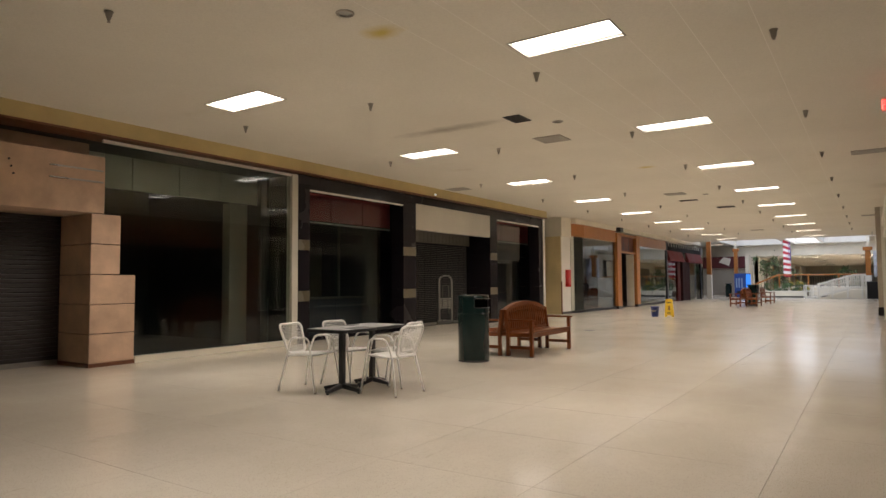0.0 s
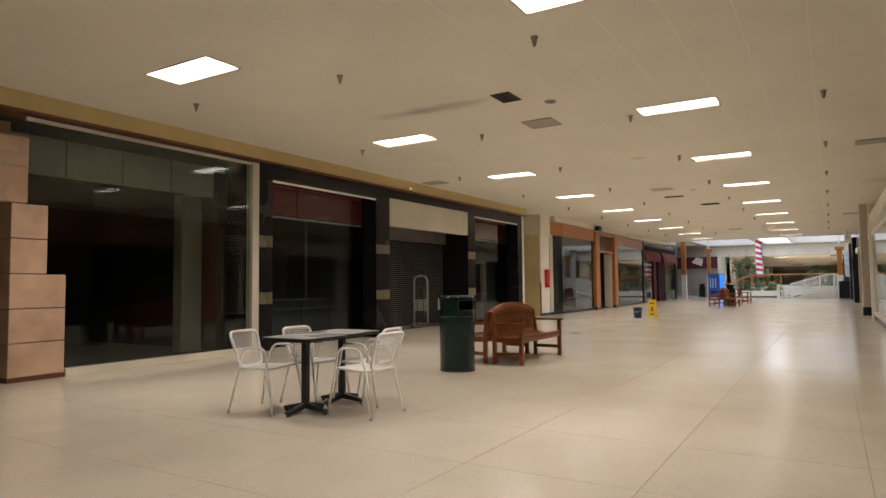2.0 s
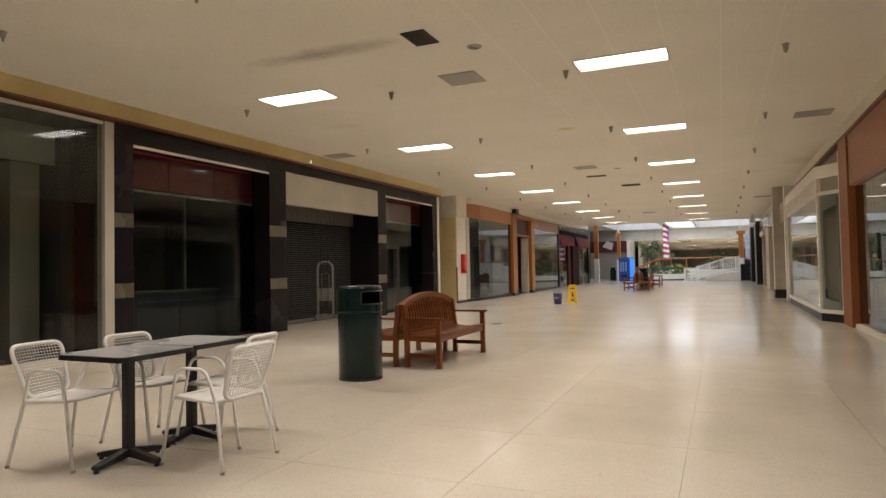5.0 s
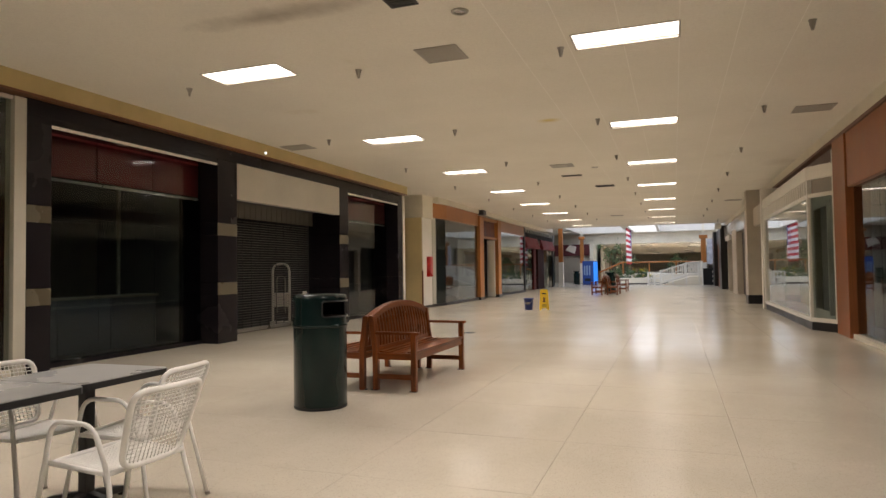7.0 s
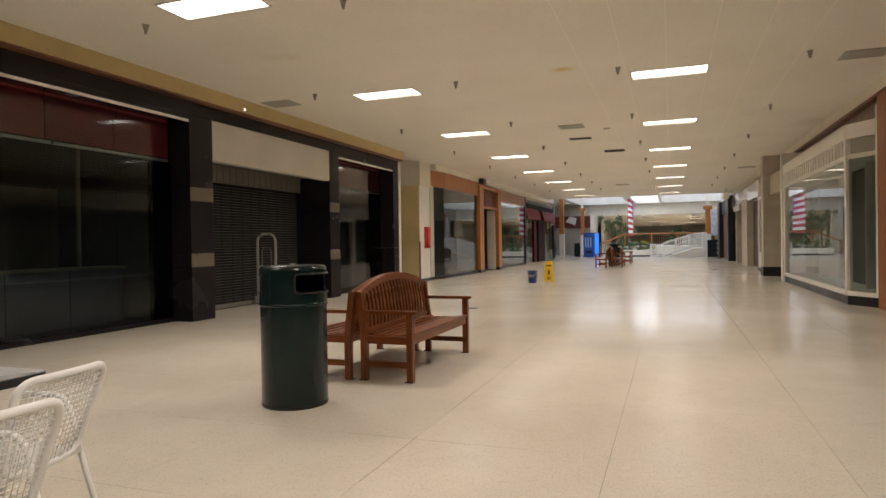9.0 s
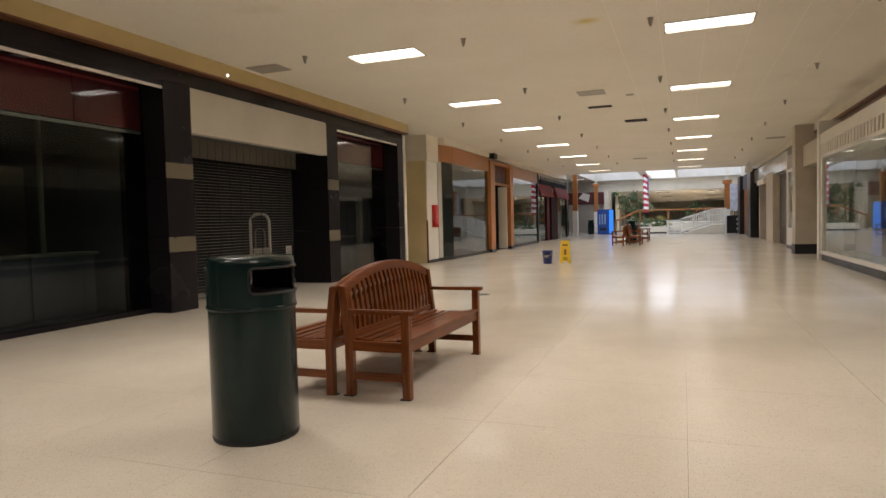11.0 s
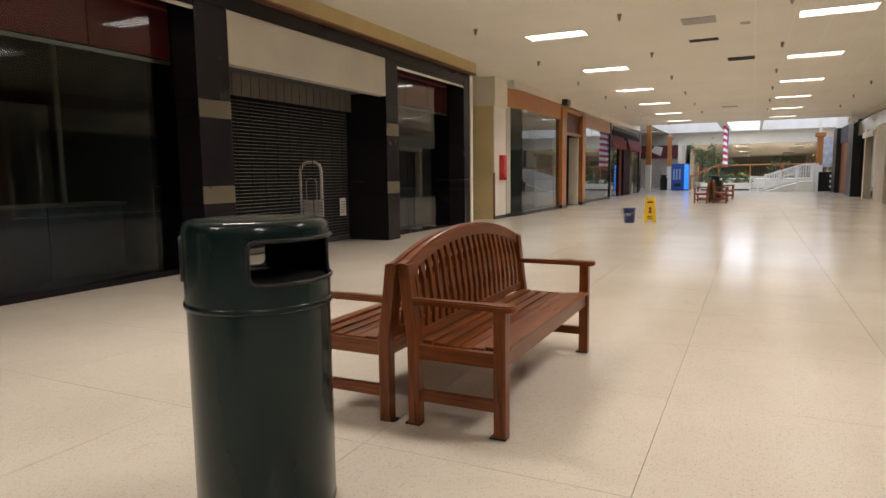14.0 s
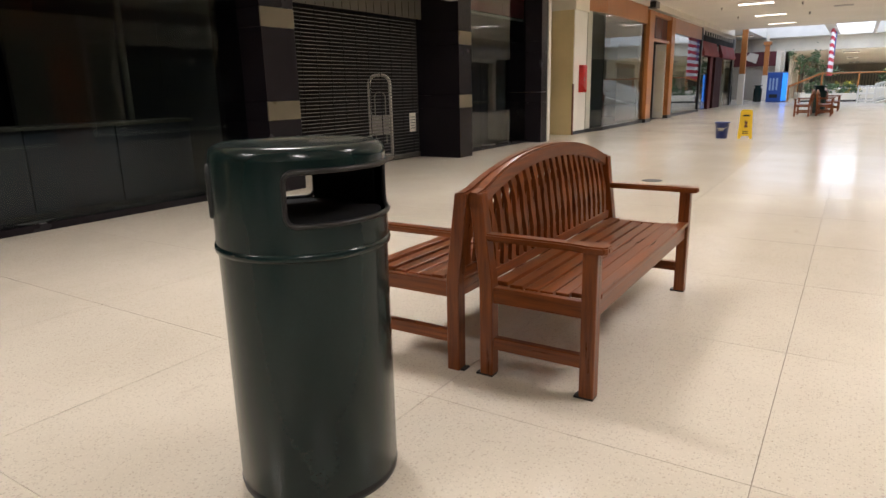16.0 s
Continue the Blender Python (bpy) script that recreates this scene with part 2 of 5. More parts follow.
def rod(a, b, r, r2=None, seg=12, bm=None):
    bm = bm or bmesh.new()
    a, b = Vector(a), Vector(b)
    q = (b - a).to_track_quat("Z", "Y").to_matrix().to_4x4()
    bmesh.ops.create_cone(bm, cap_ends=True, segments=seg, radius1=r, radius2=r if r2 is None else r2, depth=(b - a).length,
                          matrix=Matrix.Translation((a + b) / 2) @ q)
    return bm


def smooth_path(pts, radius, steps=5):
    """Points of a polyline with its corners rounded off."""
    pts = [Vector(p) for p in pts]
    out = [pts[0]]
    for i in range(1, len(pts) - 1):
        p, a, b = pts[i], pts[i - 1] - pts[i], pts[i + 1] - pts[i]
        r = min(radius, a.length * 0.48, b.length * 0.48)
        s, e = p + a.normalized() * r, p + b.normalized() * r
        for k in range(steps + 1):
            u = k / steps
            out.append(s.lerp(p, u).lerp(p.lerp(e, u), u))
    return out + [pts[-1]]


def tube(pts, r, seg=10, closed=False, bm=None):
    """A round tube along points."""
    bm = bm or bmesh.new()
    n, rings = len(pts), []
    up = None
    for i, p in enumerate(pts):
        a = pts[(i - 1) % n] if (closed or i) else pts[0]
        b = pts[(i + 1) % n] if (closed or i < n - 1) else pts[-1]
        d = (b - a).normalized()
        if up is None:
            up = d.orthogonal().normalized()
        up = (up - d * up.dot(d)).normalized()
        side = d.cross(up)
        rings.append([bm.verts.new(p + (up * math.cos(2 * math.pi * k / seg) + side * math.sin(2 * math.pi * k / seg)) * r) for k in range(seg)])
    for i in range(n if closed else n - 1):
        A, B = rings[i], rings[(i + 1) % n]
        for k in range(seg):
            bm.faces.new((A[k], A[(k + 1) % seg], B[(k + 1) % seg], B[k]))
    if not closed:
        bm.faces.new(rings[0][::-1])
        bm.faces.new(rings[-1])
    bmesh.ops.recalc_face_normals(bm, faces=bm.faces)
    return bm


def lathe(profile, seg=64, bm=None):
    """Turns (r, z) points about the z axis."""
    bm = bm or bmesh.new()
    rings = [[bm.verts.new((r * math.cos(2 * math.pi * k / seg), r * math.sin(2 * math.pi * k / seg), z)) for k in range(seg)] for r, z in profile]
    for A, B in zip(rings, rings[1:]):
        for k in range(seg):
            bm.faces.new((A[k], A[(k + 1) % seg], B[(k + 1) % seg], B[k]))
    return bm


def slab(outline, z0, z1, bm=None, m=None):
    """A prism over a flat outline."""
    bm = bm or bmesh.new()
    lo = [bm.verts.new((x, y, z0)) for x, y in outline]
    hi = [bm.verts.new((x, y, z1)) for x, y in outline]
    n = len(outline)
    bm.faces.new(lo[::-1])
    bm.faces.new(hi)
    for k in range(n):
        bm.faces.new((lo[k], lo[(k + 1) % n], hi[(k + 1) % n], hi[k]))
    if m:
        bmesh.ops.transform(bm, matrix=m, verts=bm.verts)
    return bm


LX = -9.92      # front of the shops on one side
RX = 0.86       # front of the shops on the other
TOP = 3.9       # ceiling over the concourse
END = 45.6      # where the low ceiling stops and the court begins

# ---- the shell ----
setting("floor", box(-30, 16, -9, 130, -0.3, -0.006), JOINT, "cream terrazzo floor with thin dark joints", "floor")
LAMPS_W = [(-7.79, 6.31 + 4.58 * k) for k in range(9)]
# k = -1 is an unseen extra lamp, added to brighten the near floor
LAMPS_E = [(-3.06, 6.77 + 4.555 * k) for k in range(-1, 9)]
LW, LD = 1.14, 0.49     # a lamp's length and depth
boards = bmesh.new()
for a, b in ((-16, -7.79), (-7.79 + LW, -3.06), (-3.06 + LW, 8)):
    box(a, b, -9, END, TOP, TOP + 0.2, bm=boards)
for row in (LAMPS_W, LAMPS_E):
    x, edge = row[0][0], -9
    for _, y in row:
        box(x, x + LW, edge, y, TOP, TOP + 0.2, bm=boards)
        edge = y + LD
    box(x, x + LW, edge, END, TOP, TOP + 0.2, bm=boards)
setting("ceiling", boards, CEIL, "off-white lay-in ceiling boards with faint stains", "ceiling")
setting("wall_south", box(-16, 8, -9.3, -9.0, 0, TOP), CREAM, "plain cream wall at the closed end", "wall")
setting("wall_east_near", box(3.0, 3.3, -9, 11.0, 0, TOP), DARK, "plain dark shutter-coloured wall", "wall")
setting("wall_east_return", box(1.1, 3.3, 11.0, 11.3, 0, TOP), CREAM, "plain cream painted wall return", "wall")

# fascia under the ceiling over the shops
setting("fascia", box(LX - 0.35, LX + 0.14, -9, 22.35, 3.66, TOP), FASCIA, "ochre painted fascia band under the ceiling", "fascia")
setting("trim", box(LX - 0.35, LX + 0.145, -9, 22.35, 3.63, 3.66), TRIM, "rust-brown trim under the ochre fascia", "trim")

# the shop rooms behind the fronts: back wall, floor, partitions, ceiling, their gloom put into the colour
setting("wall_shop_back", box(-15.4, -15.2, -9, 24.4, 0, TOP), DARK, "back wall of the empty shops, coloured dark for shade", "wall")
setting("ceiling_shops", box(-15.2, LX - 0.35, -9, 22.2, 3.62, 3.8), DARK, "ceiling inside the empty shops, coloured dark for shade", "ceiling")
setting("floor_shops", box(-15.2, LX - 0.95, -9, 22.3, -0.005, 0.02), DARKFLOOR, "carpet inside the empty shops, coloured dark for shade", "floor")
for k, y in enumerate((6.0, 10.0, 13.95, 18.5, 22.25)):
    setting("wall_partition_%d" % (k + 1), box(-15.2, LX - 0.95, y - 0.08, y + 0.08, 0.02, 3.62), DARK, "partition between two empty shops, coloured dark for shade", "wall")

# ---- first shop: stepped sandstone surround and rolling shutter ----
surround = thing("stone_surround", "stepped pinkish sandstone surround of a closed shop", "shop surround")
part("lintel", box(LX - 0.5, LX + 0.02, -1.5, 5.99, 2.41, 3.31, 0.012), SANDSTONE, surround, "broad sandstone lintel with screw holes")
for y1, z0, z1 in ((6.26, 1.93, 2.40), (6.26, 1.45, 1.92), (6.52, 0.98, 1.44), (6.52, 0.52, 0.97), (6.52, 0.06, 0.51)):
    part("stone_block", box(LX - 0.95, LX + 0.02, 5.79, y1, z0, z1, 0.014), SANDSTONE, surround)
part("plinth", box(LX - 0.95, LX + 0.03, 5.78, 6.53, 0.0, 0.06, 0.004), TRIM, surround, "low brown plinth")
for z in (3.08, 2.9):
    part("rail", box(LX + 0.03, LX + 0.05, 5.15, 5.95, z - 0.012, z + 0.012, 0.004), STEEL, surround, "thin metal sign rail")
for y, z in ((4.65, 2.98), (4.62, 3.08), (4.68, 2.88), (4.05, 3.0)):
    part("bolt", rod((LX + 0.01, y, z), (LX + 0.035, y, z), 0.016, seg=8), BLACK, surround)
part("side_wall", box(LX - 0.95, LX - 0.5, -1.5, 5.99, 2.41, 3.60), SANDSTONE, surround)
shutter = thing("rolling_shutter", "dark metal rolling shutter, closed, in the sandstone surround", "shutter")
for k in range(32):
    z = 0.08 + 0.073 * k
    part("slat", box(-10.90, -10.86, -1.5, 5.78, z, z + 0.066, 0.012), SLATM, shutter)
part("bottom_bar", box(-10.92, -10.85, -1.5, 5.78, 0.0, 0.075, 0.006), STEEL, shutter)

# ---- second shop: tall glass front on a low sill ----
SOFFIT = paint("dull_soffit", (0.46, 0.455, 0.38), 0.6)
glass_front = thing("glass_shopfront", "tall frameless glass front of an empty dark shop", "shopfront")
part("sill", box(LX - 0.12, LX + 0.04, 6.53, 9.90, 0.0, 0.11, 0.006), CREAM, glass_front, "low pale sill")
part("top_rail", box(LX - 0.02, LX + 0.03, 5.95, 9.90, 3.545, 3.60, 0.004), ALU, glass_front)
for a, b in ((6.0, 7.24), (7.25, 8.49), (8.50, 9.29), (9.30, 9.89)):
    part("pane", box(LX - 0.012, LX, a, b, 0.11 if a > 6.3 else 0.11, 3.545), GLASS, glass_front)
part("corner_post", box(LX - 0.12, LX + 0.05, 9.91, 10.07, 0.0, 3.60, 0.006), SIGNBOARD, glass_front, "pale corner post")
for k in range(4):
    part("soffit_panel", box(-11.0, -10.95, 6.1 + 0.95 * k, 7.03 + 0.95 * k, 3.0, 3.60, 0.01), SOFFIT, glass_front, "dull grey-green panel above the dark room")
part("inner_column", box(-11.3, -11.05, 9.25, 9.7, 0.02, 3.0, 0.01), paint("dull_column", (0.34, 0.32, 0.27), 0.6), glass_front, "dull cream column inside")

# ---- third shop: dark granite front with two windows and a barred gate ----
front = thing("granite_shopfront", "dark polished granite shop front with beige stone bands", "shopfront")
for a, b in ((10.10, 10.46), (13.79, 14.34), (18.33, 18.78), (21.92, 22.26)):
    cuts = (0.0, 0.9, 1.13, 2.0, 2.23, 3.42)
    for k, (z0, z1) in enumerate(zip(cuts, cuts[1:])):
        band = k in (1, 3) and a < 21
        part("pier", box(LX - 0.9, LX - (0.012 if band else 0.0), a, b, z0, z1 - 0.004, 0.004), GRANITE, front)
        if band:
            part("band", box(LX - 0.0115, LX + 0.004, a + 0.006, b, z0, z1 - 0.004, 0.004), BANDSTONE, front, "beige stone band")
part("header", box(LX - 0.9, LX, 10.10, 22.26, 3.42, 3.63, 0.004), GRANITE, front)
for a, b in ((10.46, 13.79), (18.78, 21.92)):
    part("lintel", box(LX - 0.44, LX - 0.01, a, b, 3.34, 3.42), GRANITE, front)
    part("top_rail", box(LX - 0.04, LX - 0.004, a, b, 3.295, 3.335, 0.004), WHITE, front, "pale metal glazing rail")
    part("sill", box(LX - 0.55, LX - 0.35, a, b, 0.0, 0.07, 0.004), GRANITE, front)
    n = 3
    for k in range(n):
        u, v = a + (b - a) * k / n, a + (b - a) * (k + 1) / n
        part("pane", box(LX - 0.406, LX - 0.394, u + 0.002, v - 0.002, 0.07, 3.29), FRONTGLASS if a < 15 else SHINYGLASS, front)
        part("red_panel", box(LX - 0.48, LX - 0.44, u + 0.01, v - 0.01, 2.72, 3.36, 0.006), REDPANEL, front, "dark red valance panel")
    part("light_rail", box(LX - 0.50, LX - 0.45, a, b, 2.66, 2.70, 0.004), STEEL, front)
    for k in range(3):
        u = a + 0.1 + (b - a - 0.3) * k / 3
        part("counter_panel", box(LX - 1.7, LX - 1.25, u, u + (b - a - 0.3) / 3 - 0.012, 0.02, 0.90, 0.008), COUNTER, front, "slate-blue counter panel inside")
    part("counter_top", box(LX - 1.74, LX - 1.2, a + 0.08, b - 0.18, 0.90, 0.94, 0.006), VALANCE, front, "grey counter top inside")
    part("inner_pole", rod((LX - 1.5, a + 0.75 * (b - a), 0.94), (LX - 1.5, a + 0.75 * (b - a), 3.4), 0.035, seg=12), VALANCE, front, "grey pole inside")
    part("inner_wall", box(LX - 3.0, LX - 2.9, a + 0.55 * (b - a), b - 0.05, 0.02, 2.3, 0.01), VALANCE, front, "grey wall panel inside")
part("sign_board", box(LX - 0.16, LX + 0.004, 14.345, 18.325, 2.72, 3.41, 0.006), SIGNBOARD, front, "blank off-white sign board")
part("soffit", box(LX - 0.9, LX - 0.16, 14.34, 18.33, 2.80, 3.42), DARK, front)
for k in range(20):
    y = 14.4 + 0.196 * k
    part("valance_strip", box(LX - 0.80, LX - 0.77, y, y + 0.186, 2.46, 2.80, 0.004), VALANCE, front, "grey vertical valance strip")
gate = thing("grille_gate", "closed rolling barred gate across a dark shop entrance", "gate")
for k in range(43):
    z = 0.10 + 0.055 * k
    part("bar", rod((-10.82, 14.36, z), (-10.82, 18.31, z), 0.0065, seg=6), BARGREY, gate)
for k in range(13):
    y = 14.42 + 0.31 * k
    part("link", box(-10.826, -10.812, y, y + 0.008, 0.08, 2.46), BLACK, gate)
part("bottom_bar", box(-10.85, -10.79, 14.36, 18.31, 0.02, 0.09, 0.006), STEEL, gate)

# ---- lamps in the ceiling ----
def ceiling_lamp(x, y, glow):
    lamp = thing("ceiling_light", "lit rectangular fluorescent ceiling light in a dark metal frame", "ceiling light", "rows of ceiling lights")
    f = bmesh.new()
    for a in ((-0.015, LW + 0.015, -0.015, 0.004), (-0.015, LW + 0.015, LD - 0.004, LD + 0.015), (-0.015, 0.004, 0.004, LD - 0.004), (LW - 0.004, LW + 0.015, 0.004, LD - 0.004)):
        box(a[0], a[1], a[2], a[3], -0.006, -0.0005, bm=f)
    for a in ((0.002, LW - 0.002, 0.002, 0.004), (0.002, LW - 0.002, LD - 0.004, LD - 0.002), (0.002, 0.004, 0.004, LD - 0.004), (LW - 0.004, LW - 0.002, 0.004, LD - 0.004)):
        box(a[0], a[1], a[2], a[3], -0.0005, 0.06, bm=f)
    fr = part("frame", f, VENT, lamp)
    part("diffuser", box(0.004, LW - 0.004, 0.004, LD - 0.004, 0.028, 0.034), glow, fr)
    part("housing", box(0.002, LW - 0.002, 0.002, LD - 0.002, 0.06, 0.07), VENT, lamp)
    lamp.matrix_world = pose(x, y, TOP)
    return lamp


def beam(x, y, z, watts):
    """The light that a fitting's prismatic diffuser sends down, little of it sideways."""
    ob = new("lamp_beam", bpy.data.lights.new("lamp_beam", "AREA"))
    ob.data.shape, ob.data.size, ob.data.size_y = "RECTANGLE", LW - 0.03, LD - 0.03
    ob.data.energy, ob.data.color, ob.data.spread = watts, LAMP_TINT, radians(132)
    ob.matrix_world = pose(x + LW / 2, y + LD / 2, z + 0.02)


for x, y in LAMPS_W:
    beam(x, y, TOP, BEAM * 0.92)
for x, y in LAMPS_E:
    beam(x, y, TOP, BEAM * 0.88)
first = ceiling_lamp(*LAMPS_W[0], LAMPGLOW)
for x, y in LAMPS_W[1:]:
    copy_thing(first, pose(x, y, TOP))
first_east = ceiling_lamp(*LAMPS_E[0], LAMPGLOW_EAST)
for x, y in LAMPS_E[1:]:
    copy_thing(first_east, pose(x, y, TOP))

# alarm pedestal and paper notice behind and on the gate
pedestal = thing("alarm_pedestal", "pale hooped security pedestal standing behind the gate", "pedestal")
hoop = smooth_path([Vector((-11.40, 17.6, 0.0)), Vector((-11.40, 17.6, 1.5)), Vector((-10.92, 17.6, 1.5)), Vector((-10.92, 17.6, 0.0))], 0.2, 8)
part("hoop", tube(hoop, 0.03, 12), WHITE, pedestal, smooth=True)
inner = smooth_path([Vector((-11.28, 17.6, 0.3)), Vector((-11.28, 17.6, 1.2)), Vector((-11.04, 17.6, 1.2)), Vector((-11.04, 17.6, 0.3))], 0.1, 6)
part("inner_hoop", tube(inner, 0.012, 8), VENT, pedestal, smooth=True)
part("foot", box(-11.42, -10.90, 17.5, 17.7, 0.02, 0.10, 0.02), WHITE, pedestal)
part("panel", box(-11.36, -10.96, 17.585, 17.615, 0.45, 0.80, 0.01), WHITE, pedestal)
notice = thing("paper_notice", "small white paper notice fixed to the gate bars", "notice")
part("sheet", box(-10.806, -10.802, 18.0, 18.2, 0.48, 0.82), WHITE, notice)
for k in range(5):
    part("text_bar", box(-10.802, -10.8005, 18.03, 18.17, 0.74 - 0.05 * k, 0.752 - 0.05 * k), BLACK, notice)

# ---- the niche and the pillar past the granite front ----
setting("corner_trim", box(LX - 0.30, LX + 0.02, 22.27, 22.40, 0, 3.60), WHITE, "white corner trim at the end of the granite front", "trim")
setting("wall_niche", box(-12.6, -12.4, 22.25, 25.3, 0, TOP), CREAM, "cream wall at the back of a niche", "wall")
setting("pillar", box(-12.4, -10.12, 24.42, 25.32, 0, 3.12), WHITE, "white painted pillar beside a shop front", "pillar")
setting("pillar_panel", box(-12.4, -10.14, 24.40, 24.417, 0, 3.12), YELLOW, "yellow painted face of the pillar", "wall")
setting("pillar_head", box(-12.4, -10.08, 24.37, 25.34, 3.12, TOP), CREAM, "cream bulkhead over the pillar and niche", "bulkhead")
setting("corner_guard", box(-10.145, -10.105, 24.385, 24.43, 0.0, 1.3), TRIM, "brown corner guard on the pillar", "trim")
ext = thing("extinguisher_cabinet", "red fire extinguisher cabinet on the white pillar", "fire cabinet")
part("body", box(-10.12, -10.0, 24.78, 25.06, 1.08, 1.78, 0.01), RED, ext)
ext_door = part("door", box(-9.999, -9.985, 24.80, 25.04, 1.10, 1.76, 0.005), RED, ext)
part("handle", box(-9.986, -9.97, 24.82, 24.84, 1.38, 1.46, 0.004), STEEL, ext_door)

# ---- orange framed shop: a short slanting pane, a wide window, a recessed door and a side window ----
X2, X3 = -9.97, -10.3
shop2 = thing("orange_shopfront", "orange wood framed shop front with large reflecting panes", "shopfront")
slant = pose(-10.14, 25.34, 0, 0, 0, math.degrees(math.atan2(0.98, 0.17)))
SL = math.hypot(0.98, 0.17)
part("slant_plinth", box(0, SL, -0.03, 0.14, 0, 0.10, 0.004, m=slant), BLACK, shop2)
part("slant_header", box(0, SL, -0.05, 0.25, 3.17, 3.70, 0.008, m=slant), ORANGE, shop2, "orange wood header board")
part("slant_post", box(0.02, 0.26, -0.02, 0.12, 0.10, 3.17, 0.006, m=slant), DULLGREY, shop2, "pale grey painted post")
part("slant_pane", box(0.265, SL - 0.01, 0.0, 0.012, 0.10, 3.17, m=slant), DARKGLASS, shop2, "dark slanting pane")
# dark sheet added behind the slanting pane so that it looks unlit
part("inner_board", box(0.28, SL + 0.5, 0.30, 0.36, 0.02, 3.17, m=slant), DARK, shop2)
part("plinth", box(X2 - 0.15, X2 + 0.03, 26.32, 30.4, 0, 0.10, 0.004), BLACK, shop2)
part("header", box(X2 - 0.25, X2 + 0.05, 26.32, 30.4, 3.17, 3.70, 0.01), ORANGE, shop2, "orange wood header board")
for a, b in ((26.33, 28.298), (28.302, 30.39)):
    part("pane", box(X2 - 0.012, X2, a, b, 0.10, 3.17), SHINYGLASS, shop2)
for a, b in ((30.4, 31.0), (33.4, 33.92)):
    part("post", box(X2 - 0.06, X2 + 0.12, a, b, 0.12, 3.62, 0.012), ORANGE, shop2)
    part("post_base", box(X2 - 0.07, X2 + 0.14, a - 0.02, b + 0.02, 0, 0.12, 0.006), BLACK, shop2)
REDWOOD = wood("red_wood", (0.16, 0.045, 0.02), (0.09, 0.025, 0.012), 0.65, 2)
part("transom", box(X2 - 0.25, X2 - 0.05, 31.0, 33.4, 2.78, 3.5, 0.01), REDWOOD, shop2, "dark red wood transom box")
for k in range(1, 3):
    part("transom_joint", box(X2 - 0.06, X2 - 0.044, 31.0 + 0.8 * k, 31.03 + 0.8 * k, 2.79, 3.49), BLACK, shop2)
part("transom_head", box(X2 - 0.28, X2 + 0.08, 31.0, 33.4, 3.5, 3.62, 0.008), ORANGE, shop2)
part("transom_rail", box(X2 - 0.1, X2 + 0.06, 31.0, 33.4, 2.68, 2.78, 0.006), ORANGE, shop2)
leaf_door = part("door", box(X2 - 0.42, X2 - 0.04, 33.32, 33.39, 0.02, 2.68, 0.01), WHITE, shop2, "cream door in the recess")
part("door_panel", box(X2 - 0.36, X2 - 0.10, 33.31, 33.32, 0.25, 2.45, 0.004), CREAM, leaf_door)
# dark panel added to fill the recess with shade
part("recess_dark_panel", box(X2 - 1.2, X2 - 1.1, 31.0, 33.4, 0.0, 2.68), DARK, shop2)
part("alarm_box", box(X2 + 0.05, X2 + 0.3, 30.35, 30.8, 3.66, 3.86, 0.01), BLACK, shop2, "black box under the ceiling")
XS = X2 - 0.12
part("side_header", box(XS - 0.25, XS + 0.02, 33.92, 39.9, 3.17, 3.70, 0.01), paint("brown_pink", (0.42, 0.24, 0.17), 0.5), shop2, "brownish header board")
part("side_plinth", box(XS - 0.15, XS + 0.03, 33.92, 39.9, 0, 0.10, 0.004), BLACK, shop2)
for a, b in ((33.93, 36.898), (36.902, 39.88)):
    part("pane", box(XS - 0.012, XS, a, b, 0.10, 3.17), SHINYGLASS, shop2)
part("side_post", box(XS - 0.12, XS + 0.05, 39.9, 40.06, 0.0, 3.70, 0.006), BLACK, shop2)
setting("fascia_far", box(X3 - 0.4, X2 + 0.1, 25.34, END, 3.70, TOP), CREAM, "cream fascia band under the ceiling", "fascia")
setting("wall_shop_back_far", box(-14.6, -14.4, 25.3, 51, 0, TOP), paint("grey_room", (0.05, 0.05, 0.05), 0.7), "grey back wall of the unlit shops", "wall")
setting("wall_partition_6", box(-14.4, X3 - 0.75, 33.6, 33.75, 0, 3.7), DARK, "partition inside the shops, coloured dark for shade", "wall")
setting("wall_partition_7", box(-14.4, X3 - 0.02, 40.2, 40.35, 0, 3.7), DARK, "partition inside the shops, coloured dark for shade", "wall")
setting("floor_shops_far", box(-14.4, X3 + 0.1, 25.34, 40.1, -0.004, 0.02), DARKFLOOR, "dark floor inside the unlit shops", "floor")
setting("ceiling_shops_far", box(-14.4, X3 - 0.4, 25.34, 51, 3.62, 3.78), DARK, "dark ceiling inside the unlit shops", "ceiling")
setting("pillar_baseboard", box(-10.118, -10.095, 24.42, 25.32, 0.0, 0.09), BLACK, "black baseboard along the white pillar", "baseboard")

# ---- shop with red awnings ----
shop3 = thing("awning_shopfront", "dark shop front with red awnings and a row of pale pennants", "shopfront")
part("top_board", box(X3 - 0.3, X3, 40.7, 50.3, 3.2, TOP - 0.21, 0.01), MATTEBLACK, shop3)
for k in range(14):
    y = 41.0 + 0.62 * k
    part("pennant", slab(((-0.09, 0), (0.09, 0), (0.02, -0.24), (-0.02, -0.24)), 0, 0.02, m=pose(X3 + 0.10, y, 3.68, 90, 0, 90) @ pose(0, 0, 0, 0, 0, 8)), WHITE, shop3)
